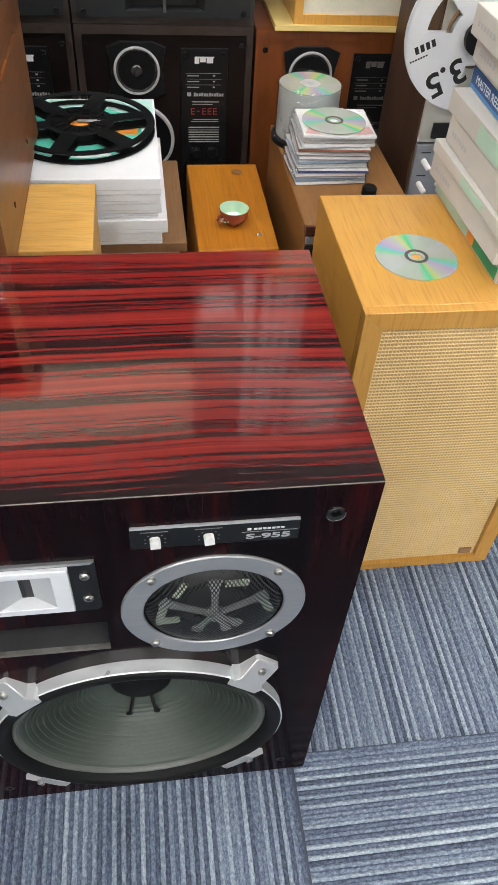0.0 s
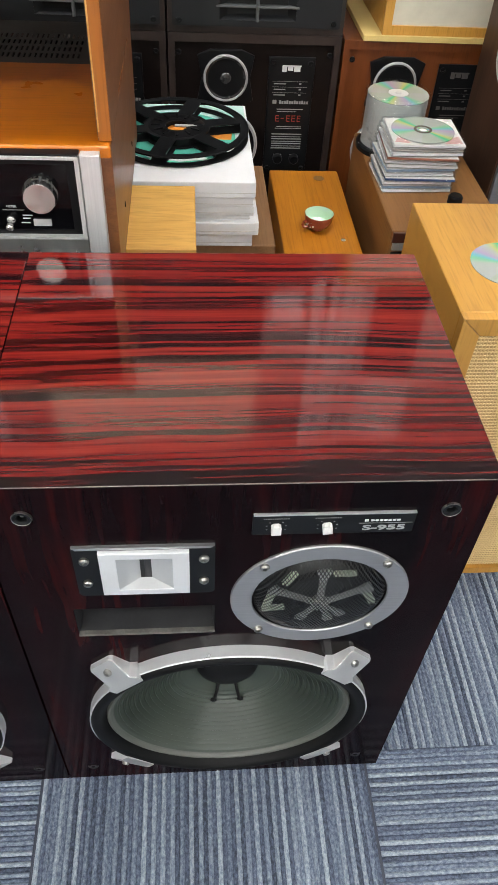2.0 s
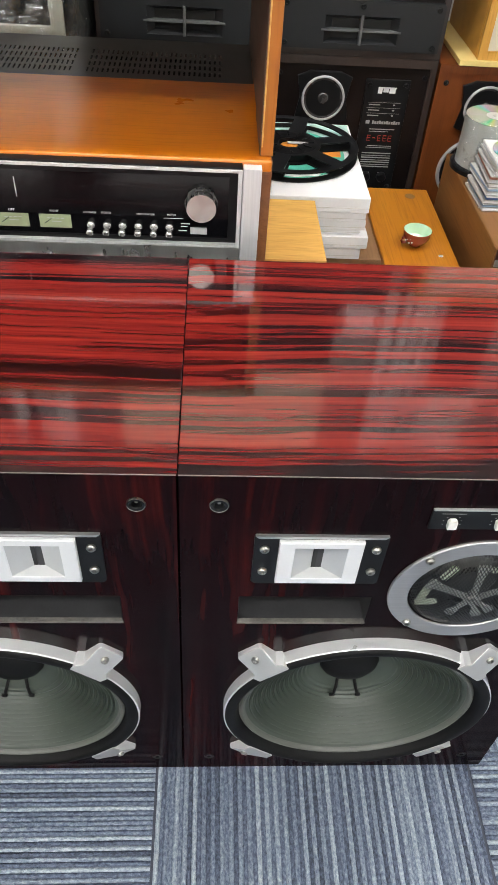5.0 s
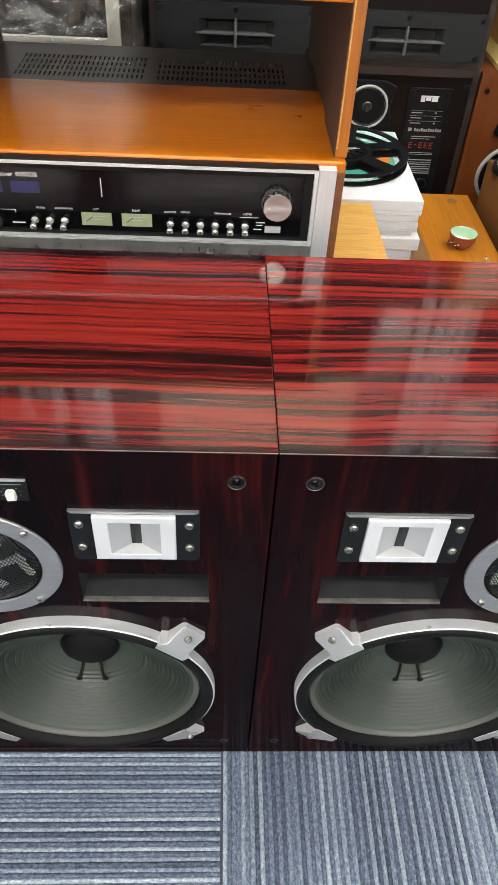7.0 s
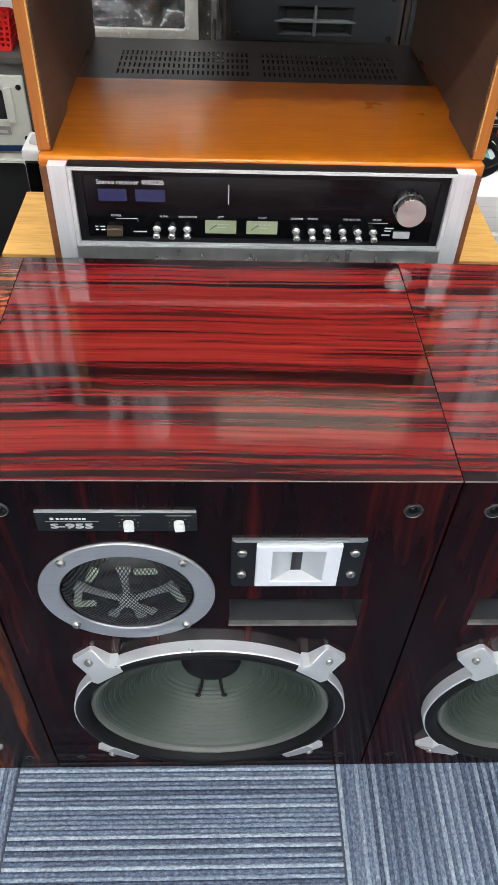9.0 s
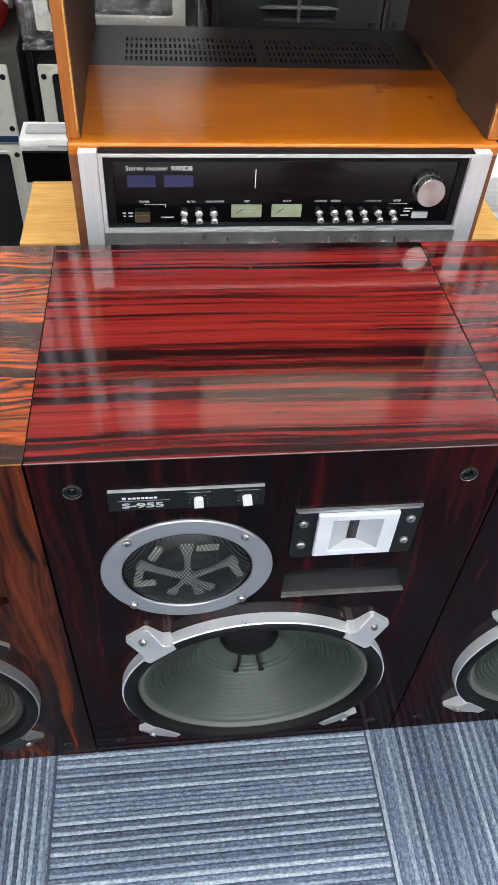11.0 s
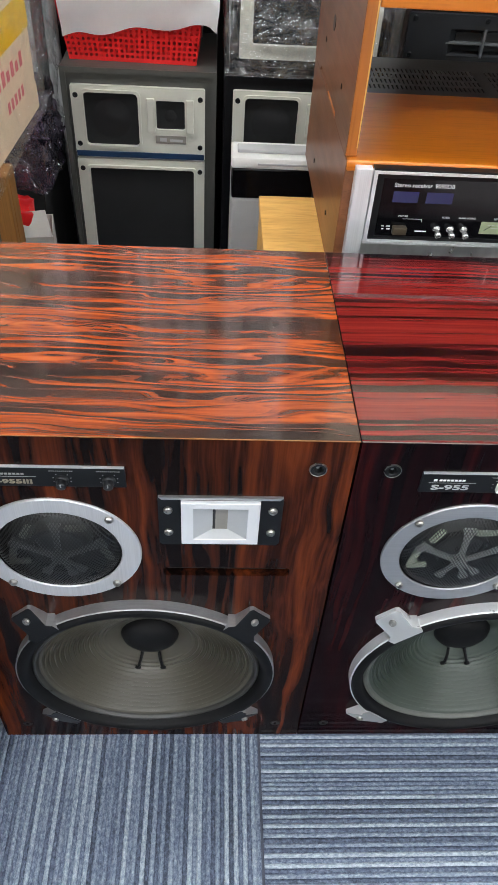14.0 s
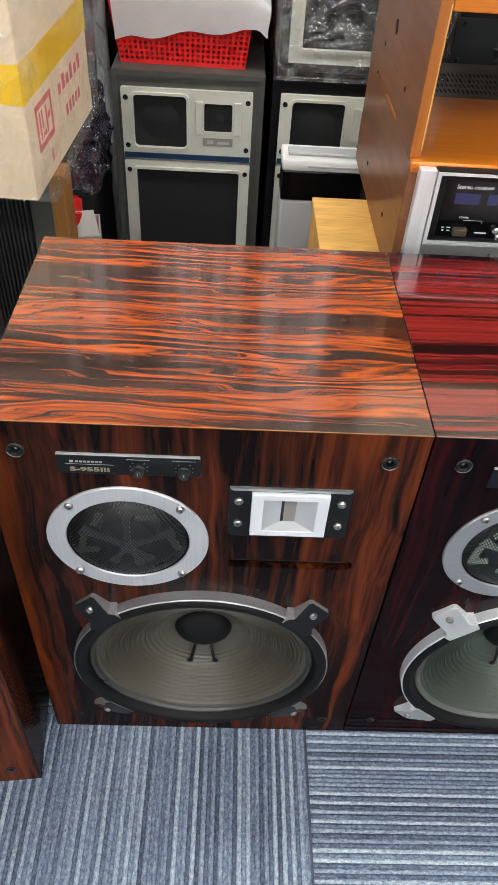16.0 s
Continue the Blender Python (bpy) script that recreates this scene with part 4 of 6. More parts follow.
    part("dial_pointer", prism(rect(-0.2207 - cx, fz(0.752), -0.2195 - cx, fz(0.778)), 0.0006, face), white_ink, panel, "white dial pointer")
    knob = part("tuning_knob", lathe([(0.0215, 0), (0.0215, 0.005), (0.0200, 0.007), (0.0198, 0.0150), (0.0190, 0.0168), (0.0, 0.0162)], 44, front(0.015 - cx, fy + 0.006, fz(0.752))), knob_steel, r, "large polished tuning knob")
    face_disc = part("knob_face", lathe([(0.0189, 0.0169), (0.0184, 0.0174), (0.0004, 0.0170)], 40), spun, knob, "turned knob face")
    face_disc.matrix_basis = front(0.015 - cx, fy + 0.006, fz(0.752))
    for tx in (-0.314, -0.294, -0.274, -0.130, -0.109, -0.0885, -0.0680, -0.0475, -0.027):
        sw = part("toggle_switch", lathe([(0.0054, 0), (0.0054, 0.002), (0.0044, 0.003), (0.0026, 0.004), (0.0027, 0.006), (0.0044, 0.013), (0.0045, 0.016), (0.0030, 0.0175), (0, 0.018)], 18, front(tx - cx, fy + 0.006, fz(0.716)) @ pose(0, 0, 0, 12, 0, 0)), chrome, r, "chrome toggle switch")
    part("power_button", box(-0.379 - cx, fy - 0.004, fz(0.7085), -0.359 - cx, fy + 0.006, fz(0.7195), 0.001), paint("bronze_button", (0.10, 0.075, 0.05), 0.35, 0.4), r, "bronze power button")
    part("badge", box(0.0005 - cx, fy + 0.003, fz(0.7085), 0.0225 - cx, fy + 0.006, fz(0.7175), 0.0006), grey_plastic, r, "small silver badge")
    txt = front(0, fy + 0.0055, 0)
    part("lettering", words("Stereo receiver", 0.0085, txt @ pose(-0.387 - cx, fz(0.7765), 0) @ Matrix.Shear("XY", 4, (0.25, 0))), white_ink, panel, "white slanted lettering")
    part("lettering", words("9090DB", 0.0085, txt @ pose(-0.330 - cx, fz(0.7765), 0) @ Matrix.Shear("XY", 4, (0.25, 0))), white_ink, panel, "white slanted lettering")
    for word, wx in (("LEFT", -0.230), ("RIGHT", -0.1755), ("POWER", -0.366), ("FILTERS", -0.304), ("AUDIO MUTING", -0.273), ("LOUDNESS", -0.130), ("MONO", -0.109), ("TAPE MONITOR", -0.058), ("METER", -0.024)):
        part("lettering", words(word, 0.0040 if len(word) < 7 else 0.0033, txt @ pose(wx - cx, fz(0.7325), 0), align="CENTER"), white_ink, panel)
    part("marks", bars([(-0.366 - cx, fz(0.7295), 0.028, 0.0005), (-0.3385 - cx, fz(0.7255), 0.0005, 0.004), (-0.345 - cx, fz(0.7105), 0.017, 0.0016), (-0.395 - cx, fz(0.7170), 0.004, 0.0015), (-0.388 - cx, fz(0.7170), 0.006, 0.0015), (-0.394 - cx, fz(0.7125), 0.003, 0.0015), (-0.387 - cx, fz(0.7125), 0.005, 0.0015), (-0.012 - cx, fz(0.7215), 0.012, 0.0014), (-0.012 - cx, fz(0.7175), 0.009, 0.0014), (-0.015 - cx, fz(0.7115), 0.011, 0.0014), (-0.035 - cx, fz(0.7290), 0.026, 0.0005)], txt), white_ink, panel, "small white legends")
    for kx in (-0.39, -0.31, -0.262, -0.22, -0.19, -0.12, -0.075, -0.03, 0.02, 0.045):
        part("control_knob", lathe([(0.011, 0), (0.011, 0.014), (0.0095, 0.016), (0, 0.016)], 24, front(kx - cx, fy + 0.004, 0.040)), chrome, r, "polished control knob")
    return r


receiver()

case = thing("wooden_case", "empty cherry wood receiver case with open front and back", "case", (-0.1765, 0.453, 0.7950))
SIDE = [(0, 0), (0.128, 0), (0.136, 0.0085), (0.346, 0.0085), (0.356, 0), (0.44, 0), (0.44, 0.196), (0, 0.196)]
for sx in (-1, 1):
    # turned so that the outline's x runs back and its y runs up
    part("side_board", prism(SIDE, 0.016, pose(sx * 0.273 - 0.008, 0, 0) @ Matrix(((0, 0, 1, 0), (1, 0, 0, 0), (0, 1, 0, 0), (0, 0, 0, 1)))), brown_side, case, "veneered side board with a cut-out foot")
    part("inner_face", prism([(x + (0.002 if x < 0.2 else -0.002), y + 0.0003) for x, y in SIDE], 0.0008, pose(sx * 0.2646 - 0.0004, 0, 0) @ Matrix(((0, 0, 1, 0), (1, 0, 0, 0), (0, 1, 0, 0), (0, 0, 0, 1)))), walnut_in, case, "dark brown inside face")
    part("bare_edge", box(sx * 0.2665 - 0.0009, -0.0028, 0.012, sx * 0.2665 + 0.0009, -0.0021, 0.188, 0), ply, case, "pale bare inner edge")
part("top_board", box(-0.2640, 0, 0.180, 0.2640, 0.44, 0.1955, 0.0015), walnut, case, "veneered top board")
for sx in (-1, 1):
    part("front_edge", box(sx * 0.273 - 0.0075, -0.0022, 0.001, sx * 0.273 + 0.0075, -0.0002, 0.195, 0.0006), cherry_edge, case, "edge banding")
for hy, hz, hr in ((0.105, 0.055, 0.004), (0.315, 0.058, 0.004), (0.245, 0.10, 0.011)):
    part("side_hole", lathe([(hr, 0), (hr, 0.0008), (0, 0.0008)], 16, pose(-0.2811, hy, hz, 0, -90, 0)), cavity if hr < 0.01 else s90_black, case)

# plywood stand that carries the receiver
stand = thing("plywood_stand", "pale plywood stand under the receiver", "stand", (-0.175, 0.518, -0.0118))
part("top_board", box(-0.38, 0, 0.603, 0.38, 0.195, 0.6205, 0.001), ply, stand)
part("front_board", box(-0.378, 0.002, 0.0118, 0.378, 0.018, 0.6025, 0.001), ply, stand)
part("side_board", box(-0.378, 0.0185, 0.0118, -0.360, 0.193, 0.6025, 0.001), ply, stand)
part("side_board", box(0.360, 0.0185, 0.0118, 0.378, 0.193, 0.6025, 0.001), ply, stand)
back_stand = solid("rear_support", box(-0.40, 0.73, 0, 0.05, 0.87, 0.6090, 0.002), ply, "plain plywood support behind the stand", "stand")


# ---- the rear row: shelf loudspeakers ----
def panel_speaker(label, x0, x1, y0, z0, z1, body, upper, lettered=True):
    sp = thing("shelf_loudspeaker", label, "loudspeaker", ((x0 + x1) / 2, y0, z0), group="dark loudspeakers along the wall")
    w, h = (x1 - x0) / 2, z1 - z0
    part("cabinet", box(-w, 0.006, 0, w, 0.29, h, 0.003), body, sp)
    edge = plate(rect(-w, 0, w, h), [rect(-w + 0.014, 0.014, w - 0.014, h - 0.018)], 0.012, front(0, 0.010, 0))
    part("front_rim", edge, rim_brown if body is s90_black else body, sp, "worn front rim")
    part("front_board", box(-w + 0.0135, 0.004, 0.0135, w - 0.0135, 0.0075, h - 0.0175, 0), body, sp)
    for sx in (-1, 1):
        for sz in (0.035, h - 0.04):
            put_screw(sp, sx * (w - 0.022), 0.004, sz, SMALL)
    if upper:
        pz = 0.015
        port = part("port_panel", plate(rect(-w + 0.010, pz, w - 0.010, pz + 0.095, 0.004), [rect(-0.078, pz + 0.012, 0.082, pz + 0.066)], 0.014, front(0, 0.004, 0)), port_black, sp, "black moulded port panel")
        flare = bmesh.new()
        rings = [[flare.verts.new((x, y, z)) for x, z in rect(-0.078 + i, pz + 0.012 + i * 0.5, 0.082 - i, pz + 0.066 - i * 0.5)] for i, y in ((0, -0.009), (0.016, 0.004), (0.018, 0.0035))]
        for a, b in zip(rings, rings[1:]):
            for k in range(4):
                flare.faces.new((a[k], a[(k + 1) % 4], b[(k + 1) % 4], b[k]))
        flare.faces.new(rings[-1])
        part("port_mouth", flare, port_black, port)
        part("hollow", box(-0.060, 0.0005, pz + 0.041, 0.064, 0.0034, pz + 0.057, 0), cavity, port)
        part("fin", prism([(-0.085, 0), (0.088, 0), (0.076, 0.016), (-0.072, 0.016)], 0.004, pose(0, -0.012, pz + 0.036), 0.001), fin_grey, port, "horizontal port fin")
        part("fin", box(-0.002, -0.013, pz + 0.010, 0.004, 0.003, pz + 0.068, 0.0008), fin_grey, port, "upright port fin")
        for sx in (-1, 0, 1):
            for sz in (pz + 0.010, pz + 0.085):
                if sx or sz > pz + 0.05:
                    put_screw(sp, sx * (w - 0.024), -0.0102, sz, SMALL)
        return sp
    tx, tz = -0.062, h - 0.090
    tw = part("tweeter", prism([(x * 0.062, y * 0.058) for x, y in ((-0.55, -1), (0.55, -1), (1, -0.8), (0.86, 0.0), (1, 0.8), (0.55, 1), (-0.55, 1), (-1, 0.8), (-0.86, 0.0), (-1, -0.8))], 0.006, front(tx, 0.004, tz), 0.0015), satin, sp, "black tweeter plate")
    part("ring", lathe([(0.044, 0.006), (0.0450, 0.010), (0.0480, 0.010), (0.0495, 0.006)], 44, front(tx, 0.004, tz)), grey_plastic, tw, "pale tweeter ring")
    part("ribbed_dish", lathe([(0.044, 0.007)] + [(0.042 - 0.002 * k, 0.0065 - 0.0009 * k + (0.0006 if k % 2 else 0)) for k in range(12)] + [(0.0165, -0.004), (0.0150, 0.003), (0.010, 0.008), (0, 0.010)], 40, front(tx, 0.004, tz)), dish_black, tw)
    part("midrange", lathe([(0.070, 0.0), (0.070, 0.006), (0.075, 0.007), (0.078, 0.0)], 56, front(tx, 0.004, tz - 0.150)), grey_plastic, sp, "pale midrange ring")
    part("midrange_dish", lathe([(0.070, 0.003), (0.06, 0.0005), (0.02, 0.0003), (0, 0.003)], 48, front(tx, 0.0035, tz - 0.150)), black, sp)
    a, b, c, e = 0.032, 0.134, h - 0.303, h - 0.044
    info = part("info_panel", box(a, -0.001, c, b, 0.004, e, 0.001), satin, sp, "black information panel with white print")
    m = front(0, -0.001, 0)
    part("emblem", bars([(a + 0.030, e - 0.030, 0.010, 0.012), (a + 0.042, e - 0.027, 0.012, 0.009), (a + 0.056, e - 0.029, 0.014, 0.011), (a + 0.030, e - 0.019, 0.042, 0.003)], m), white_ink if lettered else faint_ink, info, "printed emblem")
    rows = []
    rng = random.Random(4)
    for k in range(3):
        rows += [(a + 0.014, e - 0.056 - k * 0.012, 0.026, 0.0022), (a + 0.070, e - 0.056 - k * 0.012, 0.005, 0.0030), (a + 0.010, e - 0.050 - k * 0.012, 0.078, 0.0005)]
    for k in range(12):
        rows.append((a + 0.028 + k * 0.0056, e - 0.098, 0.0044, 0.006 if k % 3 else 0.0075))
    rows += [(a + 0.013, e - 0.098, 0.009, 0.008), (a + 0.024, e - 0.111, 0.060, 0.0018), (a + 0.024, e - 0.116, 0.046, 0.0012), (a + 0.026, e - 0.150, 0.058, 0.0014), (a + 0.022, e - 0.154, 0.062, 0.0012)]
    for k in range(7):
        rows.append((a + 0.016, e - 0.168 - k * 0.0055, 0.070, 0.0014 if k % 2 else 0.0024))
    rows += [(a + 0.024, e - 0.216, 0.018, 0.0016), (a + 0.062, e - 0.216, 0.016, 0.0016)]
    part("print", bars(rows, m), dim_ink if lettered else faint_ink, info, "white printed legends")
    if lettered:
        seg = []
        for k in range(5):
            x = a + 0.022 + k * 0.0125
            if k == 1:
                seg.append((x, e - 0.1315, 0.007, 0.0018))
                continue
            seg += [(x, e - 0.138, 0.0017, 0.014), (x + 0.0022, e - 0.138, 0.006, 0.0017), (x + 0.0022, e - 0.1317, 0.0055, 0.0017), (x + 0.0022, e - 0.1257, 0.006, 0.0017)]
        part("display", bars(seg, m), red_led, info, "dim red segment display")
    for kx in (a + 0.033, b - 0.030):
        part("knob", lathe([(0.0115, 0), (0.0115, 0.008), (0.009, 0.012), (0, 0.012)], 22, front(kx, -0.001, c + 0.035)), black, info, "black rotary knob")
    for sx in (a + 0.010, b - 0.010):
        for sz in (c + 0.010, e - 0.012):
            put_screw(info, sx, -0.001, sz, SMALL)
    return sp


panel_speaker("black loudspeaker with red display on its panel", 0.155, 0.5275, 1.27, 0, 0.670, s90_black, False)
panel_speaker("black loudspeaker standing beside its twin", -0.222, 0.1505, 1.27, 0, 0.670, s90_black, False)
panel_speaker("brown veneered loudspeaker with black ribbed tweeter", 0.534, 0.908, 1.27, 0, 0.664, s90_wood, False, False)
panel_speaker("black loudspeaker with finned port stacked on another", 0.155, 0.5275, 1.272, 0.6705, 1.36, s90_black, True)
panel_speaker("black loudspeaker with finned port stacked on another", -0.222, 0.1505, 1.272, 0.6705, 1.36, s90_black, True)


def studio_speaker(label, x0, y0, z1, body, w=0.352, h=None, upside=False):
    """Two-panel champagne-fronted loudspeaker."""
    h = h or z1
    sp = thing("studio_loudspeaker", label, "loudspeaker", (x0, y0, z1 - h), group="champagne-fronted loudspeakers")
    part("cabinet", box(0, 0.004, 0, w, 0.30, h, 0.003), body, sp)
    edge = plate(rect(0, 0, w, h), [rect(0.012, 0.012, w - 0.012, h - 0.012)], 0.008, front(0, 0.006, 0))
    part("front_rim", edge, body, sp)
    a, b = 0.020, w - 0.026
    top, mid, low = h - 0.036, h - 0.200, 0.03
    up = part("upper_panel", plate(rect(a, mid, b, top, 0.004), [rect(a + 0.028, mid + 0.030, a + 0.152, top - 0.014, 0.010), rect(a + 0.193, mid + 0.071, a + 0.259, top - 0.028, 0.004)], 0.010, front(0, 0.004, 0)), champagne, sp, "champagne metal upper panel")
    part("rim", plate(rect(a + 0.022, mid + 0.024, a + 0.158, top - 0.008, 0.013), [rect(a + 0.028, mid + 0.030, a + 0.152, top - 0.014, 0.010)], 0.005, front(0, -0.006, 0)), champagne, up)
    part("mid_grille", prism(rect(a + 0.027, mid + 0.029, a + 0.153, top - 0.013, 0.010), 0.002, front(0, 0.003, 0)), black_cloth, up, "black grille cloth")
    part("mid_cone", lathe([(0.045, 0.0), (0.02, 0.004), (0.012, 0.006), (0, 0.0065)], 30, front(a + 0.09, 0.001, (mid + top) / 2 + 0.008)), black_cloth, up)
    part("tweeter_grille", prism(rect(a + 0.192, mid + 0.070, a + 0.260, top - 0.027, 0.004), 0.002, front(0, 0.003, 0)), black_cloth, up, "black grille cloth")
    part("tweeter_dome", lathe([(0.014, 0.0), (0.010, 0.002), (0, 0.003)], 24, front(a + 0.226, 0.001, mid + 0.100)), black_cloth, up)
    for rx in (a + 0.172, a + 0.262):
        part("rail", box(rx, -0.013, mid + 0.066, rx + 0.018, -0.0062, top - 0.022, 0.002), champagne, up, "raised side rail")
    part("label_plate", box(a + 0.190, -0.0075, mid + 0.039, a + 0.262, -0.0062, mid + 0.058, 0.0004), label_grey, up, "bronze label plate")
    part("label_print", bars([(a + 0.200, mid + 0.044, 0.016, 0.009), (a + 0.224, mid + 0.044, 0.030, 0.006)], front(0, -0.0075, 0)), grey_plastic, up)
    part("trim", box(a + 0.001, -0.0085, mid + 0.0025, b - 0.001, -0.0062, mid + 0.016, 0.0008), blue_trim, up, "dark blue trim strip")
    lowp = part("lower_panel", plate(rect(a, low, b, mid - 0.004, 0.004), [rect(a + 0.028, low + 0.03, b - 0.026, mid - 0.024, 0.006)], 0.010, front(0, 0.004, 0)), champagne, sp, "champagne metal woofer panel")
    part("rim", plate(rect(a + 0.022, low + 0.024, b - 0.020, mid - 0.018, 0.008), [rect(a + 0.028, low + 0.03, b - 0.026, mid - 0.024, 0.006)], 0.006, front(0, -0.006, 0)), champagne, lowp)
    part("woofer_grille", prism(rect(a + 0.027, low + 0.029, b - 0.025, mid - 0.023, 0.006), 0.002, front(0, 0.003, 0)), black_cloth, lowp, "black grille cloth")
    for sx in (a + 0.011, b - 0.011):
        for sz in (mid + 0.032, top - 0.022, mid - 0.028):
            put_screw(sp, sx, -0.006, sz, SMALL)
    return sp


studio_speaker("dark grey loudspeaker with champagne front panels", -0.986, 1.22, 0.651, grey_body)
studio_speaker("black loudspeaker with champagne front panels", -0.616, 1.22, 0.653, black, 0.370)
wrapped = studio_speaker("black loudspeaker wrapped in clear plastic film", -0.606, 1.225, 1.1895, black, 0.352, 0.536)


def crinkled(x0, y0, z0, x1, y1, z1, amount, seed, n=14, flat_bottom=True):
    """A loose, creased plastic cover."""
    bm = bmesh.new()
    bmesh.ops.create_cube(bm, size=1)
    bmesh.ops.subdivide_edges(bm, edges=bm.edges[:], cuts=n, use_grid_fill=True)
    for v in bm.verts:
        v.co = Vector(((x0 + x1) / 2 + v.co.x * (x1 - x0), (y0 + y1) / 2 + v.co.y * (y1 - y0), (z0 + z1) / 2 + v.co.z * (z1 - z0)))
        if not (flat_bottom and v.co.z < z0 + 1e-4):
            k = noise.turbulence_vector(v.co * 26 + Vector((seed, 0, 0)), 3, False)
            v.co += amount * (k - Vector((0, 0, 0)))
    return bm


cover = solid("plastic_film", crinkled(-0.618, 1.196, 0.6535, -0.238, 1.54, 1.21, 0.009, 3, 22), film_clear, "creased clear plastic film round a loudspeaker", "plastic film")
cover.visible_shadow = False
bag = solid("plastic_bag", crinkled(-1.30, 1.16, 0.42, -1.04, 1.5, 0.95, 0.03, 9), film_clear, "crumpled clear plastic bag beside the loudspeaker", "plastic bag")
bag2 = solid("plastic_bag", crinkled(-1.20, 1.13, 0.40, -1.02, 1.30, 0.60, 0.03, 5), film_purple, "crumpled dark purplish plastic bag", "plastic bag")
bag.visible_shadow = bag2.visible_shadow = False
solid("storage_box", crinkled(-1.32, 1.18, 0.0, -1.05, 1.5, 0.395, 0.004, 2), cavity, "dark box under the plastic bags", "box")
small = thing("carton", "small opened carton with a red bag inside", "carton", (-1.075, 1.06, 0.0), 10)
part("carton_wall", plate(rect(-0.085, -0.055, 0.062, 0.055), [rect(-0.082, -0.052, 0.059, 0.052)], 0.345), old_paper, small, "cream card walls")
part("flap", prism([(-0.045, 0), (0.060, 0), (0.050, 0.06), (-0.035, 0.055)], 0.003, pose(0, -0.054, 0.344, 62, 0, 0), 0.0005), old_paper, small, "bent cream flap")
part("red_bag", crinkled(-0.080, -0.040, 0.20, 0.020, 0.05, 0.398, 0.012, 6, 8), red_plastic, small, "crumpled red bag")


def basket():
    b = thing("basket", "red perforated plastic basket with a cloth on it", "basket", (-0.822, 1.350, 0.6515), -2)
    hx, hy, h, lean = 0.143, 0.085, 0.150, 0.13

    def wall(length, m, name):
        n, rows, e = int(length / 0.0112), 12, lean * h
        holes = []
        for j in range(rows):
            zz = 0.012 + j * 0.0112
            spread = 1 + 2 * lean * zz / length
            for k in range(n):
                xx = (-length / 2 + length * (k + 0.5) / n) * spread
                holes.append(rect(xx - 0.0031, zz - 0.0031, xx + 0.0031, zz + 0.0031))
        bm = plate([(-length / 2, 0), (length / 2, 0), (length / 2 + e, h), (-length / 2 - e, h)], holes, 0.002, front(0, 0.001, 0))
        bm.transform(m @ pose(0, 0, 0, 7.4, 0, 0))
        part(name, bm, red_plastic, b)

    wall(2 * hx, pose(0, -hy, 0), "side_wall")
    wall(2 * hx, pose(0, hy, 0, 0, 0, 180), "side_wall")
    wall(2 * hy, pose(-hx, 0, 0, 0, 0, -90), "end_wall")
    wall(2 * hy, pose(hx, 0, 0, 0, 0, 90), "end_wall")
    part("bottom", box(-hx, -hy, 0, hx, hy, 0.003, 0), red_plastic, b)
    part("rim", plate(rect(-hx - 0.022, -hy - 0.022, hx + 0.022, hy + 0.022, 0.02), [rect(-hx - 0.012, -hy - 0.012, hx + 0.012, hy + 0.012, 0.015)], 0.008, pose(0, 0, h - 0.006)), red_plastic, b, "thick red rim")
    part("handle", box(-hx - 0.030, -0.04, h - 0.01, -hx - 0.018, 0.04, h + 0.004, 0.003), red_plastic, b)
    return b


basket()
solid("dark_cabinet", box(-1.60, 1.56, 0, -0.26, 1.84, 1.9, 0.004), s90_black, "tall plain black cabinet against the wall", "cabinet")


def towel():
    bm = bmesh.new()
    nx, ny = 40, 22
    grid = []
    for i in range(nx + 1):
        row = []
        for j in range(ny + 1):
            u, v = i / nx, j / ny
            x = -0.150 + 0.352 * u
            y = -0.132 + 0.215 * v
            z = 0.164 + 0.008 * math.sin(3 * u + 1) + 0.004 * math.sin(17 * u + 5 * v)
            if v < 0.42:
                k = (0.42 - v) / 0.42
                drop = 0.062 * (1 - u) ** 0.8 + 0.058
                y = -0.120 - 0.010 * math.sin(math.pi * min(1, k * 3) / 2) + 0.16 * drop * k
                z -= drop * k
            if u > 0.90:
                z -= 0.018 * math.sin((u - 0.90) / 0.10 * math.pi / 2) ** 2
                x -= 0.010 * ((u - 0.90) / 0.10) ** 3
            row.append(bm.verts.new(Vector((x, y, z)) + 0.0045 * noise.noise_vector(Vector((x * 16, y * 16, z * 22)))))
        grid.append(row)
    for i in range(nx):
        for j in range(ny):
            bm.faces.new((grid[i][j], grid[i + 1][j], grid[i + 1][j + 1], grid[i][j + 1]))
    got = bmesh.ops.solidify(bm, geom=bm.faces[:], thickness=0.010)
    return bm


solid("folded_cloth", towel(), towel_white, "thick white folded cloth draped over the basket", "cloth", (-0.822, 1.350, 0.6515), (0, 0, -2))
solid("dark_board", box(-0.90, 1.315, 0.8430, -0.68, 1.43, 0.8585, 0.003), black, "flat black board lying on the cloth", "board")

printer = thing("printer", "white and black box-shaped machine beside plywood", "printer", (-0.52, 0.895, 0))
part("body", box(-0.080, 0.002, 0.0, 0.085, 0.085, 0.513, 0.005), grey_plastic, printer)
part("window", box(-0.080, 0.001, 0.5135, 0.085, 0.08, 0.5765, 0.003), smoke, printer, "glossy black front window")
part("lid", box(-0.082, -0.003, 0.577, 0.087, 0.08, 0.600, 0.005), white_plastic, printer, "white lid")
part("tray", box(-0.070, 0.018, 0.6002, 0.087, 0.05, 0.608, 0.003), grey_plastic, printer, "grey paper tray")
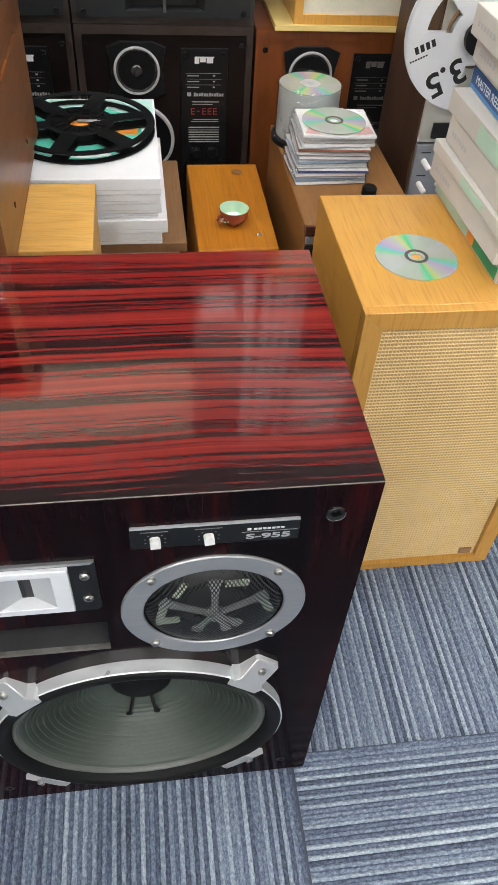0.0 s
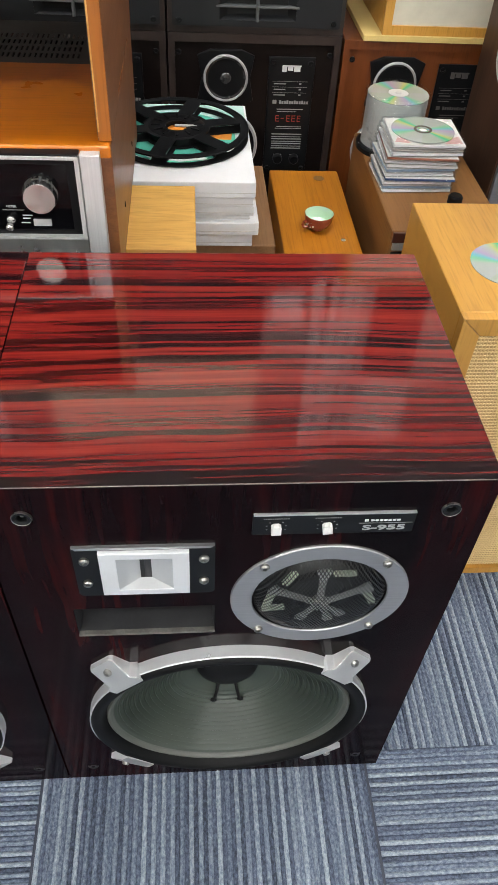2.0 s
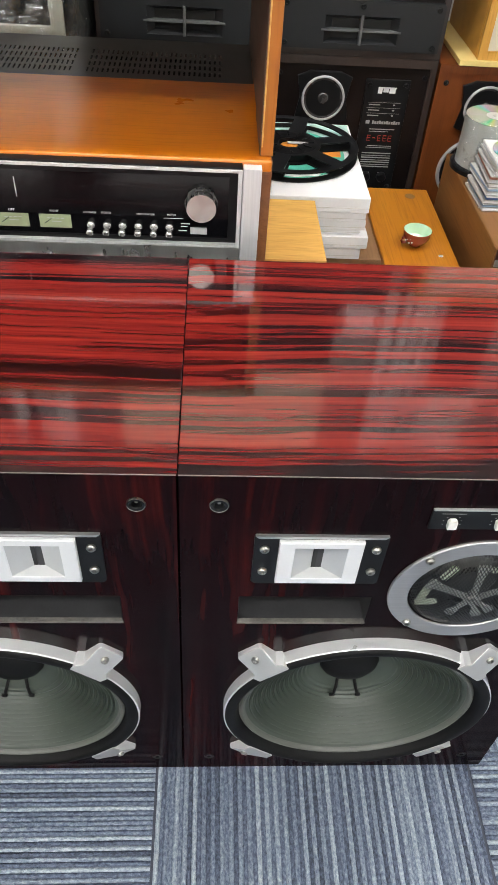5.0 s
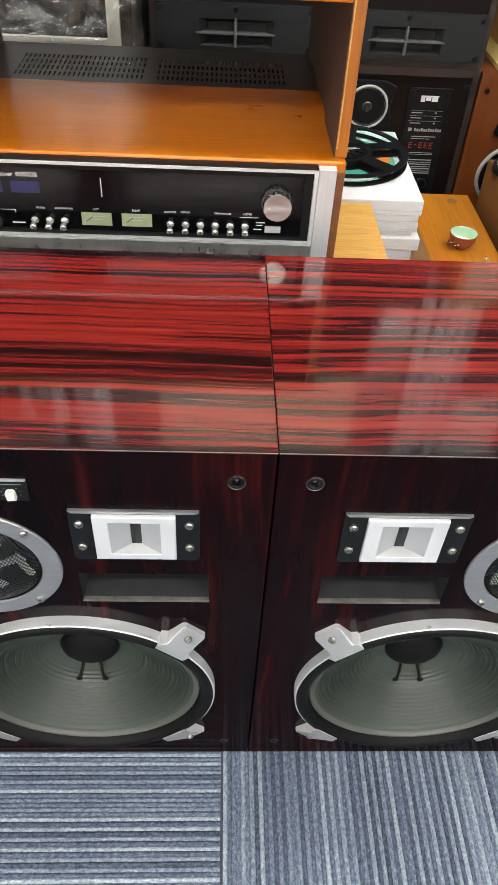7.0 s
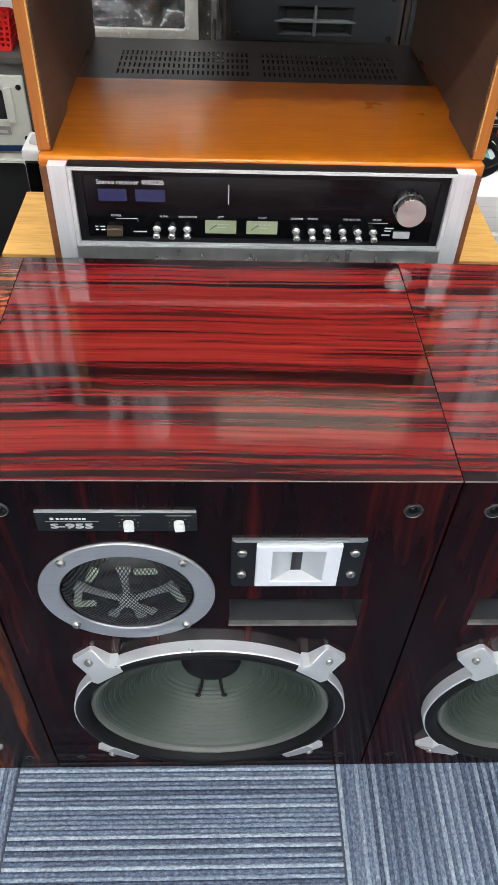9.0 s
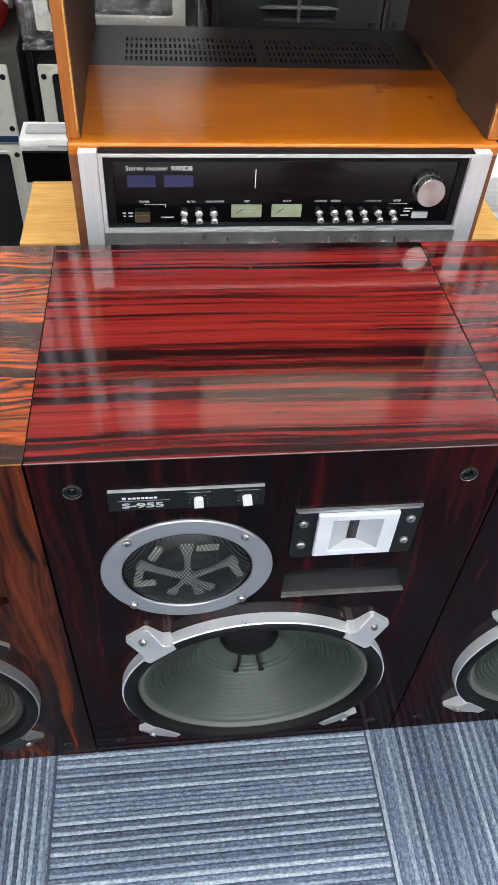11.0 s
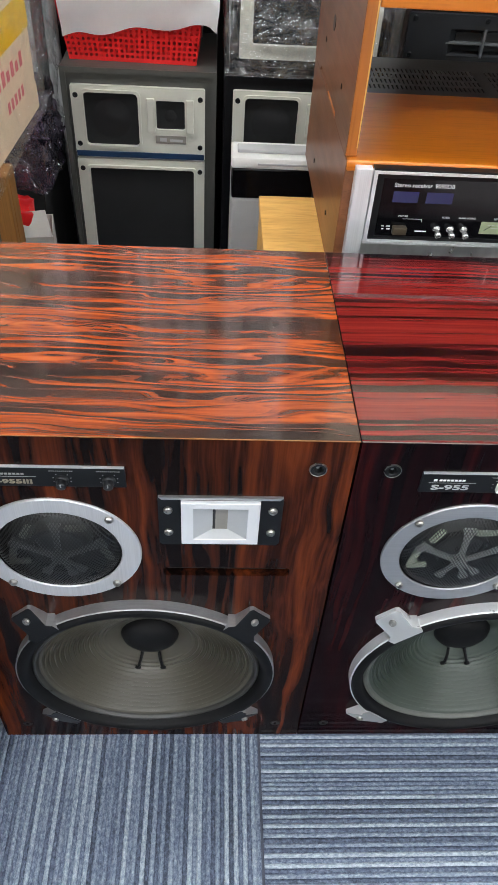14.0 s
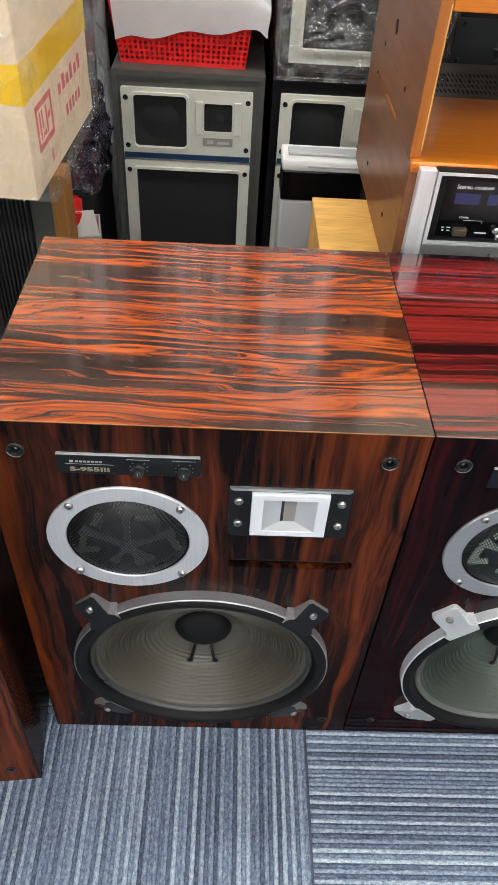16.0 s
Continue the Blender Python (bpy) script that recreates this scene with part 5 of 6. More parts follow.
part("slot", box(-0.03, -0.0045, 0.586, 0.08, -0.0025, 0.590, 0.0005), grey_plastic, printer)

# ---- carton and ribbed loudspeaker at the far end of the row ----
ribbed = thing("ribbed_loudspeaker", "wooden loudspeaker with ribbed black foam front", "loudspeaker", (-1.27, 0.74, 0))
part("cabinet", box(-0.26, 0.02, 0, 0.262, 0.06, 0.612, 0.002), post_wood, ribbed)
part("inner_board", box(0.190, 0.006, 0.002, 0.2315, 0.0195, 0.610, 0.001), grey_body, ribbed, "plain dark grey inner board")
part("stile", box(0.232, 0, 0, 0.262, 0.0195, 0.612, 0.002), post_wood, ribbed, "wooden side stile")
part("stile", box(-0.26, 0, 0, -0.212, 0.0195, 0.612, 0.002), post_wood, ribbed, "wooden side stile")
foam = bmesh.new()
for k in range(49):
    x = -0.211 + k * 0.00813
    prism([(x, 0), (x + 0.0081, 0), (x + 0.0061, 0.016), (x + 0.002, 0.016)], 0.58, pose(0, 0.014, 0.02) @ Matrix(((1, 0, 0, 0), (0, -1, 0, 0), (0, 0, 1, 0), (0, 0, 0, 1))), 0, foam)
part("foam_front", foam, foam_ribs, ribbed, "ribbed black foam front")

carton = thing("cardboard_box", "brown cardboard box with yellow tape in clear film", "box", (-1.240, 0.87, 0.6135), -3.2)
part("carton_body", box(-0.22, -0.22, 0, 0.22, 0.22, 0.42, 0.004), kraft, carton, "brown cardboard")
for m, n in ((front(0, -0.2202, 0), 0.22), (pose(0.2202, 0, 0, 90, 0, 90), 0.22)):
    part("tape", prism(rect(-n, 0.155, n, 0.215), 0.0006, m), yellow_tape, carton, "wide yellow tape")
    part("tape", prism(rect(-n, 0.000, n, 0.050), 0.0003, m), kraft, carton, "clear brown tape")
m = pose(0.2202, 0, 0, 90, 0, 90)
stencil = [(-0.17, 0.060, 0.010, 0.075), (-0.17, 0.060, 0.10, 0.010), (-0.17, 0.125, 0.10, 0.010), (-0.08, 0.060, 0.010, 0.075), (-0.152, 0.075, 0.008, 0.045), (-0.138, 0.075, 0.022, 0.008), (-0.138, 0.090, 0.008, 0.030), (-0.112, 0.075, 0.008, 0.045), (-0.100, 0.095, 0.014, 0.010)]
stencil += [(-0.155 + 0.024 * k, 0.020, 0.016, 0.022) for k in range(4)] + [(-0.02 + 0.030 * k, 0.105, 0.018, 0.026 if k % 2 else 0.018) for k in range(6)] + [(0.02 + 0.024 * k, 0.055, 0.014, 0.020) for k in range(5)]
part("stencil_print", bars(stencil, m), pink_print, carton, "faded red stencil print")
wrap = solid("plastic_film", crinkled(-1.470, 0.632, 0.6142, -0.997, 1.106, 1.045, 0.007, 12, 20), film_thin, "clear film stretched over the cardboard box", "plastic film")
wrap.visible_shadow = False

# ---- behind the red speaker: boxes, reel, cup, discs ----
board = solid("brown_board", box(-0.02, 0.755, 0.455, 0.352, 1.075, 0.474, 0.002), brown, "brown wooden cabinet top with light front edge", "board", kind="")
solid("metal_chassis", box(0.0, 0.775, 0.30, 0.34, 1.06, 0.4545, 0.003), champagne, "pale metal equipment under the brown board", "equipment")
solid("support_box", box(0.0, 0.78, 0.0, 0.34, 1.06, 0.2995, 0.003), s90_black, "dark box under the metal equipment", "box")
levels = ((0.4745, 0.498, 0.055, 0.308, 0.752), (0.4985, 0.523, 0.048, 0.318, 0.748), (0.5235, 0.535, 0.06, 0.302, 0.757), (0.5355, 0.553, 0.052, 0.309, 0.750), (0.5535, 0.5715, 0.055, 0.306, 0.747), (0.572, 0.600, 0.050, 0.309, 0.744))
for k, (z0, z1, x0, x1, y0) in enumerate(levels):
    c = thing("tape_box", "flat white card tape reel box in a stack", "tape box", ((x0 + x1) / 2, y0, z0), group="white tape boxes in a stack")
    w, h = (x1 - x0) / 2, z1 - z0
    part("box_body", box(-w, 0, 0, w, 0.325, h, 0.0015), white_paper, c)
    part("lid_gap", box(-w - 0.0003, -0.0003, h * 0.30, w + 0.0003, 0.3253, h * 0.30 + 0.0006, 0), old_paper, c, "fine lid seam")
    if k == 5:
        part("print", prism(rect(-w + 0.004, 0.19, w - 0.004, 0.322), 0.0003, pose(0, 0, h)), teal_paper, c, "pale teal printed area")
        part("print", prism(circle(-0.005, 0.178, 0.108, 40), 0.0005, pose(0, 0, h)), teal_dark, c, "teal printed area")
        part("print", prism([(-0.06, 0.165), (0.095, 0.165), (0.098, 0.205), (0.0, 0.225), (-0.06, 0.215)], 0.0008, pose(0, 0, h)), orange_paper, c, "orange printed band")
        part("print", prism([(-0.085, 0.12), (-0.03, 0.105), (0.05, 0.090), (0.045, 0.082), (0.0, 0.073), (-0.05, 0.083)], 0.0008, pose(0, 0, h)), white_paper, c)


def reel():
    r = thing("tape_reel", "black plastic tape reel lying on white boxes", "tape reel", (0.175, 0.922, 0.6012))
    R = 0.131
    for z in (0.0, 0.015):
        outer, inner = circle(0, 0, R, 72), []
        for k in range(6):
            a0, a1 = 60 * k + 9, 60 * k + 51
            win = [(0.117 * math.cos(radians(a)), 0.117 * math.sin(radians(a))) for a in np.linspace(a0 - 2, a1 + 2, 9)]
            win += [(0.060 * math.cos(radians(a)), 0.060 * math.sin(radians(a))) for a in np.linspace(a1 - 5, a0 + 5, 7)]
            inner.append(win)
        inner.append(circle(0, 0, 0.021, 28))
        part("flange", plate(outer, inner, 0.0022, pose(0, 0, z + 0.001, 0, 0, 14)), satin, r, "six-windowed black flange")
    part("rim", lathe([(R - 0.004, 0.0172), (R - 0.003, 0.0186), (R, 0.0186), (R + 0.0006, 0.0168)], 72), satin, r)
    part("hub", lathe([(0.021, 0.001), (0.021, 0.0175), (0.026, 0.0192), (0.050, 0.0192), (0.053, 0.0175), (0.053, 0.001)], 56), black, r, "ribbed black hub")
    for k in range(12):
        a = radians(30 * k)
        part("rib", prism(rect(0.030, -0.002, 0.047, 0.002), 0.0022, pose(0, 0, 0.0190, 0, 0, 30 * k), 0.0006), satin, r)
    part("clamp", lathe([(0.018, 0.004), (0.018, 0.012), (0.008, 0.016), (0, 0.0162)], 24), orange_paper, r, "orange centre piece")
    part("tongue", box(-0.004, -0.003, 0.0165, 0.036, 0.003, 0.020, 0.001), grey_plastic, r)
    return r


reel()

cab = thing("bookshelf_loudspeaker", "orange teak bookshelf loudspeaker lying behind the row", "loudspeaker", (0.453, 0.80, 0.0))
part("cabinet", box(-0.077, 0, 0, 0.077, 0.348, 0.430, 0.003), teak, cab)
part("screw", lathe([(0.005, 0), (0.005, 0.0008), (0, 0.0008)], 12, pose(0.045, 0.05, 0.430)), chrome, cab)
part("scuff", prism(circle(0.03, 0.31, 0.012, 14), 0.0003, pose(0, 0, 0.430)), brown, cab, "worn dark scuff")
cup = thing("tea_cup", "small red-brown tea cup with mint green glaze", "cup", (0.452, 0.893, 0.4305))
cup.scale = (1.04, 1.04, 1.04)
part("outer", lathe([(0.0, 0.0005), (0.012, 0.0005), (0.013, 0.004), (0.021, 0.009), (0.026, 0.018), (0.0275, 0.028), (0.0282, 0.032), (0.0275, 0.0325)], 36), glaze_red, cup, "red-brown outside")
part("inner", lathe([(0.0275, 0.0325), (0.0268, 0.032), (0.0255, 0.026), (0.021, 0.013), (0.012, 0.006), (0, 0.0055)], 36), glaze_mint, cup, "mint green glazed inside")
part("handle", tube([(-0.0255, -0.008, 0.021), (-0.030, -0.011, 0.020), (-0.032, -0.012, 0.015), (-0.029, -0.011, 0.010), (-0.022, -0.009, 0.011)], 0.0026, 8), glaze_red, cup)
for dx, dz in ((-0.023, 0.016), (-0.018, 0.013), (-0.020, 0.020), (-0.013, 0.016), (-0.016, 0.022)):
    part("painted_dot", lathe([(0.0018, 0), (0.0014, 0.0006), (0, 0.0008)], 8, front(dx, -math.sqrt(max(0, 0.0253 ** 2 - dx ** 2)) - 0.0002, dz)), white_ink, cup)

cdcab = thing("small_cabinet", "brown wooden cabinet with silver front trim", "cabinet", (0.660, 0.735, 0.0))
part("cabinet_body", box(-0.102, 0.004, 0, 0.112, 0.42, 0.5145, 0.003), cab_wood, cdcab)
part("front_strip", box(-0.100, -0.002, 0.4945, 0.110, 0.0035, 0.5135, 0.001), strip_wood, cdcab, "dark red-brown wooden strip")
part("trim", box(-0.098, -0.001, 0.478, 0.108, 0.003, 0.492, 0.001), bright_alu, cdcab, "silver trim strip")
part("grille", box(-0.098, 0.0, 0.02, 0.108, 0.003, 0.474, 0.001), black_cloth, cdcab)
solid("black_knob", lathe([(0.014, 0), (0.014, 0.012), (0.011, 0.016), (0, 0.016)], 24), rubber, "small black rubber knob on the cabinet", "knob", (0.700, 0.845, 0.515))


def disc(name, label, at, turn=0, cat="disc"):
    d = thing(name, label, cat, at, turn)
    part("disc_body", lathe([(0.0075, 0), (0.06, 0), (0.06, 0.0012), (0.0225, 0.0012), (0.0225, 0.0014), (0.0205, 0.0014), (0.0205, 0.0012), (0.0075, 0.0012)], 72, closed=True), disc_face, d, "mirrored disc with painted rainbow glints")
    part("hub_ring", lathe([(0.0175, 0.0013), (0.0175, 0.0017), (0.0125, 0.0017), (0.0125, 0.0013)], 36, closed=True), hub_brown, d, "clear brownish hub")
    return d


disc("compact_disc", "shiny rainbow compact disc lying on light wood", (0.666, 0.481, 0.6095), 40)
rng = random.Random(11)
hues = (white_paper, sleeve_blue, white_paper, blue_paper, white_paper, sleeve_blue, white_paper, white_paper, sleeve_brown, white_paper, old_paper, white_paper)
z = 0.515
for k in range(12):
    c = thing("disc_case", "clear disc case with a paper sleeve in a stack", "disc case", (0.632 + rng.uniform(-0.004, 0.004) + 0.0008 * k, 0.942 + rng.uniform(-0.004, 0.004), z), rng.uniform(-3, 3), group="stack of disc cases")
    part("sleeve", box(-0.0675, -0.0595, 0.0012, 0.0675, 0.0595, 0.0030 if k % 3 == 1 else 0.0052, 0.0003), hues[k], c, "printed paper sleeve")
    part("tray", box(-0.0670, -0.0590, 0.0054, 0.0670, 0.0590, 0.0064, 0.0002), white_plastic, c, "pale disc tray")
    shell = part("case_shell", box(-0.071, -0.0625, 0.0002, 0.071, 0.0625, 0.0078, 0.0006), clear_plastic, c, "clear plastic shell")
    shell.visible_shadow = False
    if k == 11:
        part("cover_print", prism([(0.028, -0.055), (0.064, -0.052), (0.062, -0.020), (0.045, -0.030)], 0.0002, pose(0, 0, 0.0065)), sleeve_pink, c, "pink printed cover")
        part("cover_print", prism([(-0.064, -0.050), (-0.035, -0.055), (-0.050, -0.015)], 0.0002, pose(0, 0, 0.0065)), sleeve_pink, c, "pink printed cover")
    z += 0.0080
disc("compact_disc", "shiny compact disc lying on a stack of cases", (0.640, 0.942, z + 0.0003), 75)
spindle = thing("disc_spindle", "clear spindle tub full of blank discs", "disc spindle", (0.620, 1.085, 0.515))
spindle.scale = (1.04, 1.04, 0.89)
part("tub", lathe([(0.066, 0), (0.066, 0.012), (0.063, 0.014), (0.063, 0.128), (0.060, 0.131)], 48), clear_plastic, spindle, "clear plastic tub").visible_shadow = False
part("base", lathe([(0, 0.0), (0.068, 0.0), (0.068, 0.010), (0.064, 0.013), (0, 0.013)], 48), satin, spindle, "black base")
part("disc_stack", lathe([(0.0595, 0.014)] + [(0.0595 - (0.0006 if k % 2 else 0), 0.014 + 0.0024 * k) for k in range(45)] + [(0.0595, 0.1225), (0.0, 0.1225)], 48), disc_edge, spindle, "stack of discs")
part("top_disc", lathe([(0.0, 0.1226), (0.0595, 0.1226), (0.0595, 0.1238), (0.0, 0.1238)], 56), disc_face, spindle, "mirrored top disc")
part("hub_ring", lathe([(0.0195, 0.1238), (0.0195, 0.1243), (0.0075, 0.1243), (0.0, 0.1300)], 30), grey_plastic, spindle)


# ---- the light wood loudspeaker ----
def light_speaker():
    x0, x1, y0, y1, h = 0.559, 0.907, 0.350, 0.666, 0.609
    sp = thing("light_wood_loudspeaker", "light oak loudspeaker with woven beige grille cloth", "loudspeaker", ((x0 + x1) / 2, y0, 0))
    w, d = (x1 - x0) / 2, y1 - y0
    part("cabinet", box(-w, 0.016, 0, w, d, h, 0.002), oak, sp, "light oak veneer")
    fr = 0.029
    lo = fr * 0.65
    for name, outline in (("stile", [(-w, 0), (-w + fr - 0.0004, lo), (-w + fr - 0.0004, h - fr), (-w, h)]), ("stile", [(w, h), (w - fr + 0.0004, h - fr), (w - fr + 0.0004, lo), (w, 0)]), ("rail", [(-w + 0.0006, h), (-w + fr, h - fr + 0.0004), (w - fr, h - fr + 0.0004), (w - 0.0006, h)]), ("rail", [(w - 0.0006, 0), (w - fr, lo - 0.0004), (-w + fr, lo - 0.0004), (-w + 0.0006, 0)])):
        part(name, prism(outline, 0.0155, front(0, 0.0155, 0), 0.001), oak, sp)
    a, b, c, e = -w + fr, w - fr, fr * 0.65, h - fr
    part("backing_cloth", box(a, 0.009, c, b, 0.0150, e, 0), weave_shaded, sp, "woven beige cloth, darkened as shade between threads")
    bm = bmesh.new()
    n, k = int((b - a) / 0.0052), int((e - c) / 0.0062)
    for i in range(n):
        x = a + (i + 0.5) * (b - a) / n
        prism([(x - 0.0016, 0.0), (x + 0.0016, 0.0), (x + 0.0007, 0.0016), (x - 0.0007, 0.0016)], e - c, pose(0, 0.0092, c) @ Matrix(((1, 0, 0, 0), (0, -1, 0, 0), (0, 0, 1, 0), (0, 0, 0, 1))), 0, bm)
    part("upright_threads", bm, weave, sp, "coarse upright threads")
    bm = bmesh.new()
    for i in range(k):
        zz = c + (i + 0.5) * (e - c) / k
        prism([(zz - 0.0014, 0.0), (zz + 0.0014, 0.0), (zz + 0.0006, 0.0022), (zz - 0.0006, 0.0022)], b - a, Matrix(((0, 0, 1, a), (0, -1, 0, 0.0092), (1, 0, 0, 0), (0, 0, 0, 1))), 0, bm)
    part("cross_threads", bm, weave, sp, "coarse cross threads")
    part("badge", box(b - 0.032, 0.004, c + 0.006, b - 0.008, 0.0075, c + 0.022, 0.0008), brown, sp, "small bronze badge")
    return sp


light_speaker()

rng = random.Random(5)
z = 0.6095
stack = [(0.030, 0.000), (0.038, -0.012), (0.020, -0.016), (0.042, -0.012), (0.033, -0.012), (0.040, 0.003), (0.034, -0.004), (0.040, -0.010)]
for k, (t, dx) in enumerate(stack):
    c = thing("tape_box", "aged white tape reel box in a leaning stack", "tape box", (0.758 + dx, 0.405 + rng.uniform(-0.006, 0.006), z), rng.uniform(-2, 2), group="aged tape boxes in a leaning stack")
    part("box_body", box(0, 0, 0.0003, 0.265, 0.268, t - 0.0003, 0.0018), old_paper, c, "aged white card")
    side = Matrix(((0, 0, -1, -0.0001), (-1, 0, 0, 0.268), (0, 1, 0, 0), (0, 0, 0, 1)))
    if k == 0:
        part("label_strip", prism(rect(0.006, 0.004, 0.262, 0.017), 0.0005, side), mint_paper, c, "green label strip")
        part("label_strip", prism(rect(0.150, 0.004, 0.175, 0.020), 0.0008, side), orange_paper, c, "orange label strip")
        part("label_strip", prism(rect(0.175, 0.004, 0.262, 0.022), 0.0008, side), green_paper, c, "green label strip")
    elif k in (2, 4):
        part("label_strip", prism(rect(0.12, 0.004, 0.20, t - 0.004), 0.0005, side), mint_paper, c, "pale green label")
    elif k == 5:
        part("label_strip", prism(rect(0.002, 0.004, 0.266, t - 0.008), 0.0005, side), blue_paper, c, "dark blue label band")
        part("label_strip", prism(rect(0.002, 0.003, 0.266, 0.008), 0.0008, side), paint("light_blue_print", (0.08, 0.25, 0.55), 0.5), c, "light blue edge")
        part("lettering", words("MASTER REEL", 0.017, side @ pose(0.02, 0.013, 0.0006)), white_ink, c, "white lettering")
    else:
        part("writing", bars([(0.02 + j * 0.011, t * 0.4, 0.007, 0.007) for j in range(6)], side), grey_plastic, c, "faint handwriting")
    z += t

# ---- tape deck with its silver reel ----
deck = thing("tape_deck", "silver reel-to-reel tape deck with dark walnut sides", "tape deck", (1.03, 1.0, 0.0))
part("cabinet", box(-0.20, 0.006, 0.34, 0.20, 0.25, 0.98, 0.003), deck_wood, deck, "dark walnut case")
part("stand", box(-0.19, 0.02, 0.0, 0.19, 0.24, 0.3395, 0.003), black, deck, "dark stand")
part("upper_face", box(-0.196, -0.002, 0.545, 0.196, 0.0055, 0.97, 0.001), champagne, deck, "silver upper face")
part("lower_face", box(-0.196, -0.006, 0.35, 0.196, 0.0055, 0.5425, 0.001), ring_alu, deck, "brushed lower control face")
part("head_cover", box(-0.172, -0.010, 0.555, -0.06, -0.002, 0.585, 0.001), ink, deck, "black window")
for kx, kz in ((-0.176, 0.508), (-0.176, 0.459), (-0.135, 0.508), (-0.135, 0.459)):
    part("lever_switch", tube([(kx, -0.006, kz), (kx + 0.003, -0.026, kz - 0.004), (kx + 0.006, -0.032, kz - 0.008)], 0.006, 10), white_plastic, deck, "pale lever switch")
    part("legend", bars([(kx - 0.008, kz + 0.016, 0.020, 0.002)], front(0, -0.006, 0)), ink, deck)
metal_reel = thing("tape_reel", "large silver metal tape reel on the deck", "tape reel", (0.893, 0.972, 0.752))
wins = []
for k in range(3):
    a0 = 120 * k + 38
    win = [(0.098 * math.cos(radians(a)), 0.098 * math.sin(radians(a))) for a in np.linspace(a0 - 20, a0 + 20, 9)]
    win += [(0.050 * math.cos(radians(a)), 0.050 * math.sin(radians(a))) for a in np.linspace(a0 + 18, a0 - 18, 7)]
    wins.append(win)
part("flange", plate(circle(0, 0, 0.133, 72), wins + [circle(0, 0, 0.019, 24)], 0.0012, front(0, 0, 0)), white_alu, metal_reel, "silver flange")
part("flange", plate(circle(0, 0, 0.133, 72), wins + [circle(0, 0, 0.019, 24)], 0.0012, front(0, 0.012, 0)), white_alu, metal_reel, "silver flange")
part("tape_pack", lathe([(0.057, -0.0115), (0.057, -0.0003)], 60, front(0, 0, 0)), brown, metal_reel)
part("hub", lathe([(0.019, -0.026), (0.019, 0.006), (0.03, 0.010), (0.03, 0.020), (0, 0.020)], 30, front(0, 0, 0)), black, metal_reel, "black hub lock")
face = front(0, -0.0013, 0)
spot = lambda angle, far, turn: face @ pose(far * math.cos(radians(angle)), far * math.sin(radians(angle)), 0, 0, 0, turn)
part("lettering", words("3.5", 0.064, spot(243, 0.088, 212) @ pose(0, -0.026, 0) @ Matrix.Shear("XY", 4, (0.2, 0)), align="CENTER", bold=0.0012), ink, metal_reel, "large black slanted numerals")
part("brand_mark", bars([(-0.020 + j * 0.0105, -0.006, 0.007, 0.013) for j in range(4)], spot(192, 0.098, 205)), ink, metal_reel, "black brand mark")
part("small_print", bars([(-0.018 + j * 0.005, -0.002, 0.0035, 0.003) for j in range(7)], spot(202, 0.112, 205)), ink, metal_reel)

# ---- box loudspeaker on the brown one ----
solid("yellow_board", box(0.572, 1.262, 0.6648, 0.90, 1.56, 0.676, 0.001), yellow_board, "thin yellow board on the brown loudspeaker", "board")
framed = thing("framed_loudspeaker", "light oak framed loudspeaker with cream cloth", "loudspeaker", (0.79, 1.268, 0.6765))
part("cabinet", box(-0.178, 0.016, 0, 0.10, 0.28, 0.66, 0.002), oak, framed)
part("frame", plate(rect(-0.178, 0, 0.10, 0.66), [rect(-0.160, 0.018, 0.082, 0.642)], 0.015, front(0, 0.0155, 0)), oak, framed, "light oak frame")
part("cloth", box(-0.1605, 0.006, 0.0175, 0.0825, 0.0150, 0.6425, 0), cream_cloth, framed, "cream cloth")
part("sticker", prism(rect(0.055, 0.022, 0.078, 0.045), 0.0008, front(0, 0.006, 0)), yellow_tape, framed, "yellow sticker")

# ---- things on the upper row, seen mirrored in the lacquered tops ----
upper = thing("long_loudspeaker", "long loudspeaker with beige cloth on the upper row", "loudspeaker", (0.08, 1.30, 1.3605))
part("cabinet", box(-0.33, 0.004, 0, 0.325, 0.26, 0.64, 0.003), s90_black, upper)
part("cloth", box(-0.325, -0.008, 0.27, 0.32, 0.0035, 0.60, 0.004), pale_cloth, upper, "beige grille cloth")
part("base_strip", box(-0.325, -0.004, 0.61, 0.32, 0.0035, 0.625, 0.002), strip_wood, upper, "dark wooden strip")
solid("white_carton", box(0.425, 1.29, 1.3605, 0.515, 1.36, 1.48, 0.003), white_paper, "small white carton on the upper row", "carton")


